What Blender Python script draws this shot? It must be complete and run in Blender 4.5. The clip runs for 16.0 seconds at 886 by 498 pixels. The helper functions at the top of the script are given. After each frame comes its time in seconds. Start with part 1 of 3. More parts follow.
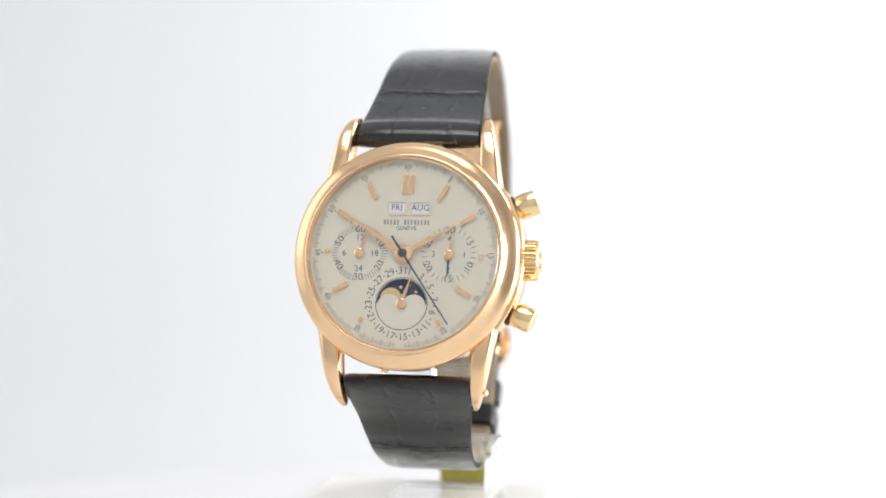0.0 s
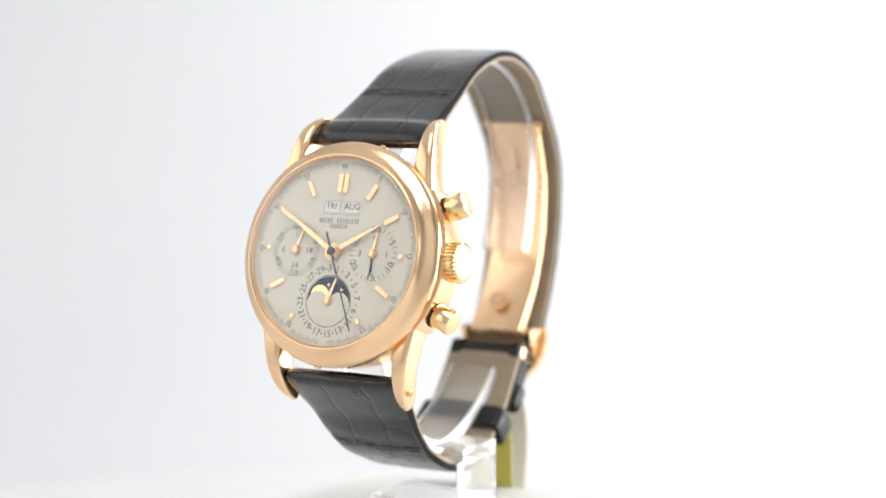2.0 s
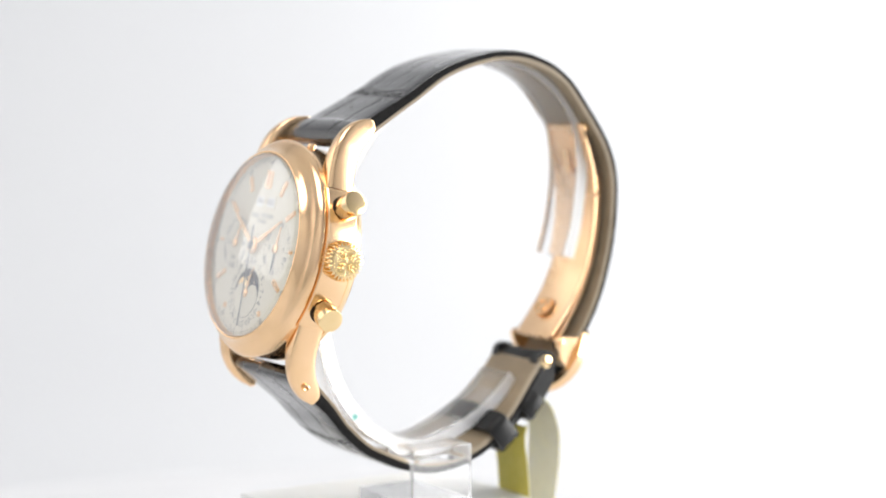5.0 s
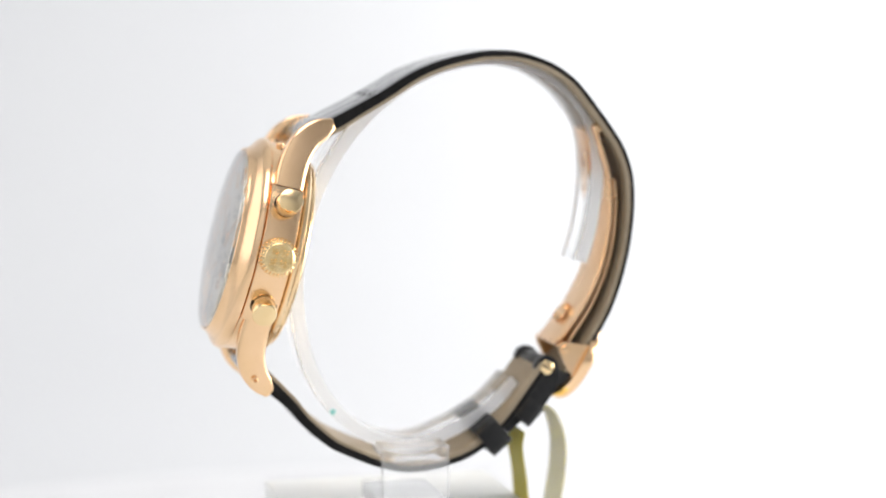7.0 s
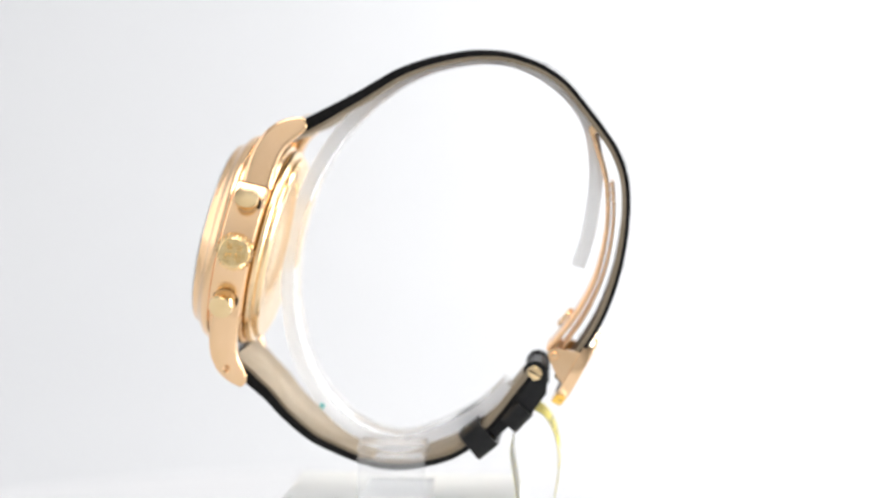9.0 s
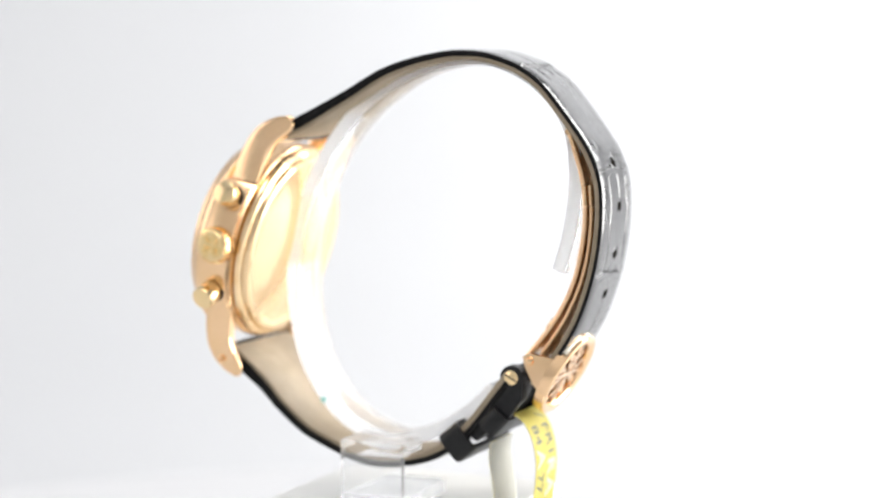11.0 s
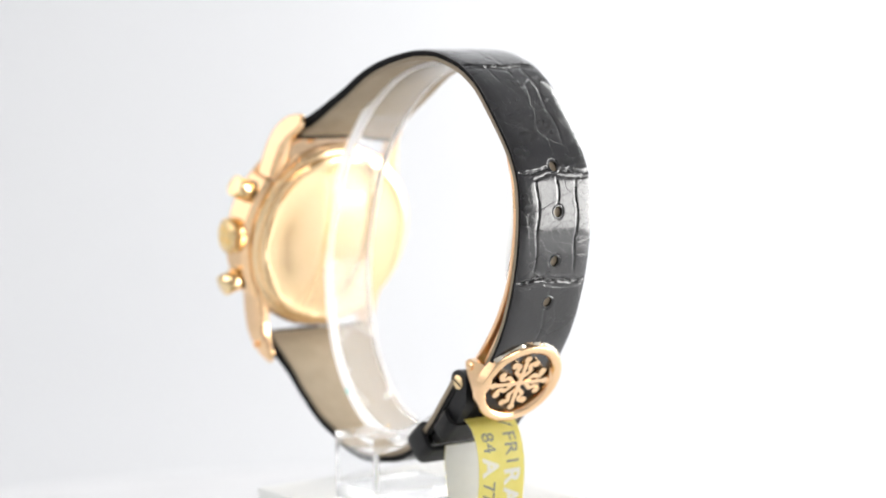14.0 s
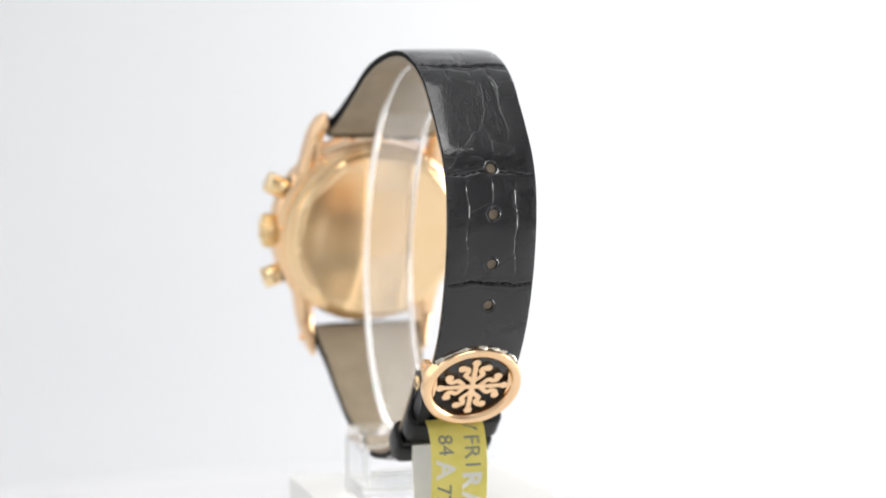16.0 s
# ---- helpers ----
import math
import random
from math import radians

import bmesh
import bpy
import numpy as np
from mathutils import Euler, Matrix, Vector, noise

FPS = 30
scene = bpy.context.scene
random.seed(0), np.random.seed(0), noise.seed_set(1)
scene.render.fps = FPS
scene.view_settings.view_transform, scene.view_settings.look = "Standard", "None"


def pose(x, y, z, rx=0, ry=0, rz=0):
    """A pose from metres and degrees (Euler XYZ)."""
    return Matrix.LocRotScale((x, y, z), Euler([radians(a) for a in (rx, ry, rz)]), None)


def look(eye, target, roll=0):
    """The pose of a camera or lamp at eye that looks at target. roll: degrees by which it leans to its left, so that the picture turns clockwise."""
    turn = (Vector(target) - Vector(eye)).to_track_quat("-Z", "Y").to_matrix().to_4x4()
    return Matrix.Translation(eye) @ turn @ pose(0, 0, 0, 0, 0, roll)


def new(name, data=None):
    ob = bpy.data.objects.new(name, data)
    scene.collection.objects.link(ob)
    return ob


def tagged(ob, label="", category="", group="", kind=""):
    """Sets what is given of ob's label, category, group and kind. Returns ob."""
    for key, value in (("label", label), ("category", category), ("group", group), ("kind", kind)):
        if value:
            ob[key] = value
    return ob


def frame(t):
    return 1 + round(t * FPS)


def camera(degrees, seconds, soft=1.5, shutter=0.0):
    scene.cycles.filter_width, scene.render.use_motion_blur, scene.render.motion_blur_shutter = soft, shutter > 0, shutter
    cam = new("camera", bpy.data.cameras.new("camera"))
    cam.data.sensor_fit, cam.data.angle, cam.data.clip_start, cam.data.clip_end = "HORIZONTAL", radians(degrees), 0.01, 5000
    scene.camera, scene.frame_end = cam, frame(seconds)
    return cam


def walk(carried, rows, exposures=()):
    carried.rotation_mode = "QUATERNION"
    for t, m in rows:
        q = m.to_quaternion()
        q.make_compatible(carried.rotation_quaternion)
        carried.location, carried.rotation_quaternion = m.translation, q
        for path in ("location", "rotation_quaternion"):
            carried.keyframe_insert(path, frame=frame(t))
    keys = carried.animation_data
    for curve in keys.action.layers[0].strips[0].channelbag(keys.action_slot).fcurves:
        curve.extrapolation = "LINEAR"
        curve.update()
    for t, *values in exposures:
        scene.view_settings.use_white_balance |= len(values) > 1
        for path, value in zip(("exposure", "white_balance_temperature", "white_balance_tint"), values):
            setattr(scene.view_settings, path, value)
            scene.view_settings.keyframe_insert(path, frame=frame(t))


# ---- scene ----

# Lengths below are in millimetres in the turning frame (x to the crown side, y behind the dial, z up from the lens height).
MM = 0.001
LENS_Z = 0.160                       # height of the lens over the table

cam = camera(25.38, 16.0, soft=1.75)
eye = pose(0.0019, -0.3481, LENS_Z, 90 - 5.39, 0.0, 0)
walk(cam, [(0, eye), (16, eye)])
cam.data.dof.use_dof = True
cam.data.dof.focus_distance = 0.315
cam.data.dof.aperture_fstop = 12.0


def turn(t):
    """Degrees of the turntable at t seconds."""
    return -11.42 - 9.42 * t + 1.069 * t * (16 - t) / 64


# ---------- light ----------
world = bpy.data.worlds.new("studio")
world.use_nodes = True
scene.world = world
world.node_tree.nodes["Background"].inputs[0].default_value = (0.9, 0.95, 1.0, 1)
world.node_tree.nodes["Background"].inputs[1].default_value = 0.3
scene.view_settings.exposure = 0.0


def softbox(name, place, target, w, h, watts, colour):
    data = bpy.data.lights.new(name, "AREA")
    data.shape, data.size, data.size_y, data.energy, data.color = "RECTANGLE", w, h, watts, colour
    ob = new(name, data)
    ob.matrix_world = look(place, target)
    return ob


softbox("softbox_right", (0.60, 0.06, 0.16), (0, 0.04, 0.09), 0.5, 0.29, 5.3, (1.0, 0.99, 0.97))
# unseen fill, added to whiten the right of the backdrop
softbox("backdrop_fill", (0.60, 0.44, 0.56), (0.02, 0.90, 0.25), 0.35, 0.45, 6.8, (1.0, 0.998, 0.99))
# unseen overhead fill, added to brighten the dial
softbox("front_fill", (-0.02, -0.26, 1.02), (0, 0, 0.10), 0.6, 0.5, 2.8, (1.0, 0.99, 0.98))
# unseen fill, added to light the front panel that dial and gold face
softbox("bounce_fill", (0.05, -0.42, 0.80), (0.0, -0.80, 0.22), 0.5, 0.4, 2.1, (1.0, 0.99, 0.98))
softbox("softbox_left", (-0.885, -0.10, 0.62), (0, -0.10, 0.60), 1.2, 0.8, 2.0, (0.99, 0.99, 1.0))


# ---------- materials ----------
def material(name, base, rough=0.5, metal=0.0, **more):
    m = bpy.data.materials.new(name)
    m.use_nodes = True
    b = m.node_tree.nodes["Principled BSDF"]
    b.inputs["Base Color"].default_value = (*base, 1)
    b.inputs["Roughness"].default_value = rough
    b.inputs["Metallic"].default_value = metal
    for key, value in more.items():
        b.inputs[key.replace("_", " ")].default_value = value
    return m


def grain(m, scale, low, high, bump=0.0, bump_scale=None, rough=None, detail=6.0, stretch=(1, 1, 1)):
    """Noise between two colours, with fine relief and uneven gloss."""
    t = m.node_tree
    b = t.nodes["Principled BSDF"]
    at = t.nodes.new("ShaderNodeTexCoord")
    mp = t.nodes.new("ShaderNodeMapping")
    mp.inputs["Scale"].default_value = stretch
    t.links.new(at.outputs["Object"], mp.inputs["Vector"])
    n = t.nodes.new("ShaderNodeTexNoise")
    n.inputs["Scale"].default_value, n.inputs["Detail"].default_value = scale, detail
    t.links.new(mp.outputs[0], n.inputs["Vector"])
    r = t.nodes.new("ShaderNodeValToRGB")
    r.color_ramp.elements[0].position, r.color_ramp.elements[1].position = 0.3, 0.7
    r.color_ramp.elements[0].color, r.color_ramp.elements[1].color = (*low, 1), (*high, 1)
    t.links.new(n.outputs["Fac"], r.inputs["Fac"])
    t.links.new(r.outputs["Color"], b.inputs["Base Color"])
    if rough:
        q = t.nodes.new("ShaderNodeMapRange")
        q.inputs["To Min"].default_value, q.inputs["To Max"].default_value = rough
        n3 = t.nodes.new("ShaderNodeTexNoise")
        n3.inputs["Scale"].default_value, n3.inputs["Detail"].default_value = scale * 0.35, 4
        t.links.new(mp.outputs[0], n3.inputs["Vector"])
        t.links.new(n3.outputs["Fac"], q.inputs["Value"])
        t.links.new(q.outputs[0], b.inputs["Roughness"])
    if bump:
        n2 = t.nodes.new("ShaderNodeTexNoise")
        n2.inputs["Scale"].default_value, n2.inputs["Detail"].default_value = bump_scale or scale * 2, 5
        t.links.new(mp.outputs[0], n2.inputs["Vector"])
        k = t.nodes.new("ShaderNodeBump")
        k.inputs["Strength"].default_value, k.inputs["Distance"].default_value = bump, 0.0002
        t.links.new(n2.outputs["Fac"], k.inputs["Height"])
        t.links.new(k.outputs[0], b.inputs["Normal"])
    return m


ROSE = grain(material("rose_gold", (0.968, 0.662, 0.39), 0.18, 1.0), 160, (0.948, 0.642, 0.365), (0.988, 0.682, 0.415), 0.012, 900, (0.14, 0.23))
YELLOW = grain(material("yellow_gold", (0.95, 0.72, 0.40), 0.14, 1.0), 200, (0.92, 0.685, 0.36), (0.97, 0.75, 0.44), 0.02, 900, (0.10, 0.22))
BRUSHED = grain(material("brushed_gold", (0.98, 0.67, 0.40), 0.26, 1.0), 300, (0.95, 0.63, 0.36), (1.0, 0.69, 0.42), 0.05, 1500, (0.22, 0.34))
SATIN = grain(material("satin_rose_gold", (0.95, 0.70, 0.41), 0.22, 1.0), 140, (0.93, 0.68, 0.385), (0.97, 0.72, 0.435), 0.02, 700, (0.17, 0.26))
EMBOSS = grain(material("struck_gold", (0.95, 0.72, 0.36), 0.25, 1.0), 900, (0.85, 0.60, 0.25), (0.98, 0.76, 0.42), 0.35, 1600, (0.16, 0.32))
# near-black colour that paints the shade inside gaps and slots
SHADOW_GAP = material("gap_shade", (0.05, 0.03, 0.02), 0.6, 0.3)
DIAL = grain(material("silvered_dial", (0.76, 0.72, 0.61), 0.42), 1200, (0.745, 0.705, 0.595), (0.775, 0.735, 0.625), 0.02, 4000, (0.36, 0.46))
SUNK = grain(material("sunk_subdial", (0.735, 0.695, 0.59), 0.36), 1500, (0.72, 0.68, 0.575), (0.75, 0.71, 0.605), 0.02, 5000, (0.32, 0.42))
INK = material("dial_print", (0.13, 0.13, 0.13), 0.5)
BLUED = material("blued_steel", (0.09, 0.10, 0.13), 0.28, 0.8)
NIGHT = grain(material("moon_disc_blue", (0.012, 0.018, 0.05), 0.3), 900, (0.010, 0.014, 0.04), (0.02, 0.028, 0.07))
PAPER = grain(material("calendar_disc", (0.82, 0.82, 0.80), 0.5), 900, (0.80, 0.80, 0.79), (0.84, 0.84, 0.82))
CRYSTAL = bpy.data.materials.new("sapphire_crystal")
CRYSTAL.use_nodes = True
_t = CRYSTAL.node_tree
_t.nodes.clear()
_out, _mix, _clear, _gloss, _fres = (_t.nodes.new(k) for k in ("ShaderNodeOutputMaterial", "ShaderNodeMixShader", "ShaderNodeBsdfTransparent", "ShaderNodeBsdfGlossy", "ShaderNodeLayerWeight"))
_map = _t.nodes.new("ShaderNodeMapRange")
_gloss.inputs["Roughness"].default_value = 0.015
_fres.inputs["Blend"].default_value = 0.5
_map.interpolation_type = "SMOOTHSTEP"
_map.inputs["From Min"].default_value, _map.inputs["From Max"].default_value = 0.14, 1.05
_map.inputs["To Min"].default_value, _map.inputs["To Max"].default_value = 0.06, 1.0
_clear.inputs["Color"].default_value = (0.985, 0.985, 0.98, 1)
_t.links.new(_fres.outputs["Facing"], _map.inputs["Value"])
_t.links.new(_map.outputs[0], _mix.inputs[0])
_t.links.new(_clear.outputs[0], _mix.inputs[1])
_t.links.new(_gloss.outputs[0], _mix.inputs[2])
_t.links.new(_mix.outputs[0], _out.inputs["Surface"])
ACRYLIC = material("clear_acrylic", (0.97, 0.975, 0.98), 0.04, 0.0, Transmission_Weight=0.89, IOR=1.24)
CLEAR_BLOCK = material("clear_acrylic_block", (0.98, 0.985, 0.99), 0.02, 0.0, Transmission_Weight=0.88, IOR=1.40)
FROST = material("frosted_acrylic", (0.96, 0.965, 0.97), 0.45, 0.0, Transmission_Weight=0.65, IOR=1.24)
LEATHER = grain(material("black_alligator", (0.008, 0.008, 0.009), 0.28, 0.0, Specular_IOR_Level=0.2, Coat_Weight=0.9, Coat_Roughness=0.06, Coat_IOR=1.5), 420, (0.006, 0.006, 0.007), (0.014, 0.0135, 0.0135), 0.035, 900, (0.18, 0.34))
EDGE = grain(material("painted_strap_edge", (0.012, 0.012, 0.012), 0.75, 0.0, Specular_IOR_Level=0.06), 900, (0.009, 0.009, 0.009), (0.016, 0.015, 0.015), 0.1, 2500, (0.65, 0.8))


def cracks(m, layers):
    """Fine creases between irregular cells: (cells per metre, width, depth in metres) layers ahead of the grain's relief."""
    t = m.node_tree
    b = t.nodes["Principled BSDF"]
    at = t.nodes.new("ShaderNodeTexCoord")
    warp = t.nodes.new("ShaderNodeTexNoise")
    warp.inputs["Scale"].default_value, warp.inputs["Detail"].default_value = 420, 3
    shift = t.nodes.new("ShaderNodeVectorMath")
    shift.operation = "MULTIPLY_ADD"
    shift.inputs[1].default_value = (0.0016, 0.0016, 0.0016)
    t.links.new(at.outputs["Object"], warp.inputs["Vector"])
    t.links.new(warp.outputs["Color"], shift.inputs[0])
    t.links.new(at.outputs["Object"], shift.inputs[2])
    last = b.inputs["Normal"].links[0].from_socket
    for scale, width, depth in layers:
        cell = t.nodes.new("ShaderNodeTexVoronoi")
        cell.feature = "DISTANCE_TO_EDGE"
        cell.inputs["Scale"].default_value = scale
        t.links.new(shift.outputs[0], cell.inputs["Vector"])
        r = t.nodes.new("ShaderNodeMapRange")
        r.interpolation_type = "SMOOTHSTEP"
        r.inputs["From Max"].default_value = width
        t.links.new(cell.outputs["Distance"], r.inputs["Value"])
        k = t.nodes.new("ShaderNodeBump")
        k.inputs["Strength"].default_value, k.inputs["Distance"].default_value = 0.6, depth
        t.links.new(r.outputs[0], k.inputs["Height"])
        t.links.new(last, k.inputs["Normal"])
        last = k.outputs[0]
    t.links.new(last, b.inputs["Normal"])
    t.links.new(last, b.inputs["Coat Normal"])


cracks(LEATHER, [(110, 0.014, 0.00003), (620, 0.05, 0.000012)])
KEEPER = grain(material("black_calf", (0.008, 0.008, 0.009), 0.3, 0.0, Specular_IOR_Level=0.3), 700, (0.006, 0.006, 0.007), (0.013, 0.013, 0.013), 0.12, 2500, (0.3, 0.45))
LINING = grain(material("beige_lining", (0.27, 0.215, 0.145), 0.6), 260, (0.24, 0.19, 0.125), (0.30, 0.24, 0.165), 0.10, 3000, (0.5, 0.7))
WHITE_BLOCK = grain(material("white_plinth", (0.80, 0.80, 0.78), 0.4), 60, (0.77, 0.775, 0.75), (0.81, 0.81, 0.79), 0.02, 800, (0.35, 0.5))
TABLE = grain(material("white_turntable", (0.80, 0.80, 0.80), 0.45), 25, (0.62, 0.62, 0.63), (0.655, 0.655, 0.665), 0.02, 500, (0.4, 0.55))
SWEEP = grain(material("white_backdrop", (0.62, 0.62, 0.63), 0.9), 4, (0.578, 0.583, 0.597), (0.598, 0.603, 0.615), 0.03, 90)
BOUNCE_WHITE = grain(material("bounce_panel_white", (0.86, 0.86, 0.86), 0.9), 5, (0.85, 0.85, 0.85), (0.87, 0.87, 0.87), 0.03, 90)
# grey stands in for a dimmer room mirrored from behind the lens
ROOM = grain(material("dim_room_grey", (0.5, 0.5, 0.5), 0.9), 5, (0.48, 0.48, 0.49), (0.52, 0.52, 0.53), 0.03, 90)
TAG = grain(material("yellow_tag_paper", (0.82, 0.75, 0.22), 0.55), 500, (0.79, 0.72, 0.20), (0.85, 0.78, 0.26), 0.05, 2500)
TAG_WHITE = grain(material("white_tag_paper", (0.85, 0.85, 0.83), 0.7), 500, (0.83, 0.83, 0.81), (0.87, 0.87, 0.85), 0.05, 2500)
for m in (TAG, TAG_WHITE):
    # thin paper: half of the light passes through
    t = m.node_tree
    base, through_paper, blend = t.nodes["Principled BSDF"], t.nodes.new("ShaderNodeBsdfTranslucent"), t.nodes.new("ShaderNodeMixShader")
    t.links.new(base.inputs["Base Color"].links[0].from_socket, through_paper.inputs["Color"])
    t.links.new(base.outputs[0], blend.inputs[1])
    t.links.new(through_paper.outputs[0], blend.inputs[2])
    t.links.new(blend.outputs[0], t.nodes["Material Output"].inputs["Surface"])
TAG_PRINT = material("grey_print", (0.16, 0.17, 0.14), 0.6)
STICKER = material("teal_dot", (0.22, 0.62, 0.58), 0.5)


# ---------- mesh helpers ----------
def thing(name, label, category):
    """An Empty on the turning axis that carries a thing's parts."""
    ob = tagged(new(name), label, category)
    ob.location = (0, 0, LENS_Z)
    ob.empty_display_size = 0.01
    return ob


def part(name, bm, mat, parent, label="", smooth=True, angle=35, m=None):
    """Link a bmesh, built in millimetres, as one mesh object."""
    if m is not None:
        bmesh.ops.transform(bm, matrix=m, verts=bm.verts)
    bmesh.ops.scale(bm, vec=(MM, MM, MM), verts=bm.verts)
    bmesh.ops.recalc_face_normals(bm, faces=bm.faces)
    for e in bm.edges:
        e.smooth = not (len(e.link_faces) == 2 and e.calc_face_angle(0) > radians(angle))
    for f in bm.faces:
        f.smooth = smooth
    data = bpy.data.meshes.new(name)
    bm.to_mesh(data)
    bm.free()
    data.materials.append(mat)
    ob = new(name, data)
    ob.parent = parent
    if label:
        ob["label"] = label
    return ob


def lathe(profile, n=128, close=False):
    """Turn (radius, height) pairs about z."""
    bm = bmesh.new()
    rings = []
    for r, z in profile:
        if r < 1e-6:
            rings.append([bm.verts.new((0, 0, z))])
        else:
            rings.append([bm.verts.new((r * math.cos(2 * math.pi * i / n), r * math.sin(2 * math.pi * i / n), z)) for i in range(n)])
    pairs = list(zip(rings, rings[1:]))
    if close:
        pairs.append((rings[-1], rings[0]))
    for a, b in pairs:
        for i in range(n):
            j = (i + 1) % n
            if len(a) == 1 and len(b) == 1:
                continue
            if len(a) == 1:
                bm.faces.new((a[0], b[i], b[j]))
            elif len(b) == 1:
                bm.faces.new((a[i], b[0], a[j]))
            else:
                bm.faces.new((a[i], b[i], b[j], a[j]))
    return bm


def prism(points, z0, z1, bevel=0.0, segments=2):
    """A flat outline (x, y) given depth from z0 to z1, with rounded edges."""
    bm = bmesh.new()
    low = [bm.verts.new((x, y, z0)) for x, y in points]
    high = [bm.verts.new((x, y, z1)) for x, y in points]
    bm.faces.new(low[::-1])
    bm.faces.new(high)
    n = len(points)
    for i in range(n):
        bm.faces.new((low[i], low[(i + 1) % n], high[(i + 1) % n], high[i]))
    if bevel:
        sharp = [e for e in bm.edges if e.calc_face_angle(0) > radians(40)]
        bmesh.ops.bevel(bm, geom=sharp, offset=bevel, segments=segments, profile=0.5, affect="EDGES", clamp_overlap=True)
    return bm


def block(x0, x1, y0, y1, z0, z1, bevel=0.0, segments=2):
    return prism([(x0, y0), (x1, y0), (x1, y1), (x0, y1)], z0, z1, bevel, segments)


def join(*parts):
    bm = bmesh.new()
    for b in parts:
        data = bpy.data.meshes.new("tmp")
        b.to_mesh(data)
        b.free()
        bm.from_mesh(data)
        bpy.data.meshes.remove(data)
    return bm


def arc(cx, cy, r, a0, a1, n):
    return [(cx + r * math.cos(radians(a0 + (a1 - a0) * i / n)), cy + r * math.sin(radians(a0 + (a1 - a0) * i / n))) for i in range(n + 1)]


def spline(points, step):
    """A smooth line through points, in even steps."""
    p = [np.array(q, float) for q in points]
    p = [2 * p[0] - p[1]] + p + [2 * p[-1] - p[-2]]
    fine = []
    for i in range(1, len(p) - 2):
        for k in range(24):
            t = k / 24
            fine.append(0.5 * (2 * p[i] + (p[i + 1] - p[i - 1]) * t + (2 * p[i - 1] - 5 * p[i] + 4 * p[i + 1] - p[i + 2]) * t * t
                               + (3 * p[i] - p[i - 1] - 3 * p[i + 1] + p[i + 2]) * t ** 3))
    fine.append(p[-2])
    fine = np.array(fine)
    run = np.concatenate([[0], np.cumsum(np.linalg.norm(np.diff(fine, axis=0), axis=1))])
    n = max(2, int(run[-1] / step))
    at = np.linspace(0, run[-1], n + 1)
    return np.stack([np.interp(at, run, fine[:, 0]), np.interp(at, run, fine[:, 1])], 1), at


def normals(line, side):
    d = np.gradient(line, axis=0)
    d /= np.linalg.norm(d, axis=1, keepdims=True)
    return np.stack([-d[:, 1], d[:, 0]], 1) * side


def band(line, side, section):
    """Sweep a closed section along a line in the y-z plane. section(i, s) gives (x, out) pairs, out along the normal."""
    pts, run = line
    nor = normals(pts, side)
    verts, faces, m = [], [], None
    for i, (q, n) in enumerate(zip(pts, nor)):
        sec = section(i, run[i])
        m = len(sec)
        verts += [(x, q[0] + n[0] * o, q[1] + n[1] * o) for x, o in sec]
    for i in range(len(pts) - 1):
        for j in range(m):
            k = (j + 1) % m
            faces.append((i * m + j, i * m + k, (i + 1) * m + k, (i + 1) * m + j))
    faces.append(tuple(range(m)))
    last = (len(pts) - 1) * m
    faces.append(tuple(last + j for j in range(m))[::-1])
    data = bpy.data.meshes.new("tmp")
    data.from_pydata(verts, [], faces)
    bm = bmesh.new()
    bm.from_mesh(data)
    bpy.data.meshes.remove(data)
    return bm


def rounded_section(x0, x1, o0, o1, r, n=4):
    out = []
    for cx, cy, a in ((x1 - r, o1 - r, 0), (x0 + r, o1 - r, 90), (x0 + r, o0 + r, 180), (x1 - r, o0 + r, 270)):
        out += [(cx + r * math.cos(radians(a + 90 * i / n)), cy + r * math.sin(radians(a + 90 * i / n))) for i in range(n + 1)]
    return out


letters = {}


def lettering(body, size, x, y, z, angle=0.0, thick=0.02, bold=0.0):
    """Flat letters of the built-in font, centred on x, y; angle in degrees."""
    key = (body, bold)
    if key not in letters:
        curve = bpy.data.curves.new("lettering", "FONT")
        curve.body, curve.align_x, curve.align_y, curve.resolution_u, curve.offset = body, "CENTER", "CENTER", 2, bold
        ob = new("lettering", curve)
        letters[key] = bpy.data.meshes.new_from_object(ob.evaluated_get(bpy.context.evaluated_depsgraph_get()))
        bpy.data.objects.remove(ob)
        bpy.data.curves.remove(curve)
    bm = bmesh.new()
    bm.from_mesh(letters[key])
    bmesh.ops.remove_doubles(bm, verts=bm.verts, dist=1e-5)
    made = bmesh.ops.extrude_face_region(bm, geom=list(bm.faces))
    bmesh.ops.translate(bm, vec=(0, 0, thick / size), verts=[v for v in made["geom"] if isinstance(v, bmesh.types.BMVert)])
    bmesh.ops.transform(bm, matrix=Matrix.Translation((x, y, z)) @ Matrix.Rotation(radians(angle), 4, "Z") @ Matrix.Diagonal((size, size, size, 1)), verts=bm.verts)
    return bm


# ---------- studio: table, backdrop, unseen tent panels ---
def panel(name, x0, x1, y0, y1, z0, z1, mat, label):
    bm = block(x0 * 1000, x1 * 1000, y0 * 1000, y1 * 1000, z0 * 1000, z1 * 1000)
    ob = part(name, bm, mat, None, label, smooth=False)
    return tagged(ob, kind="structure")


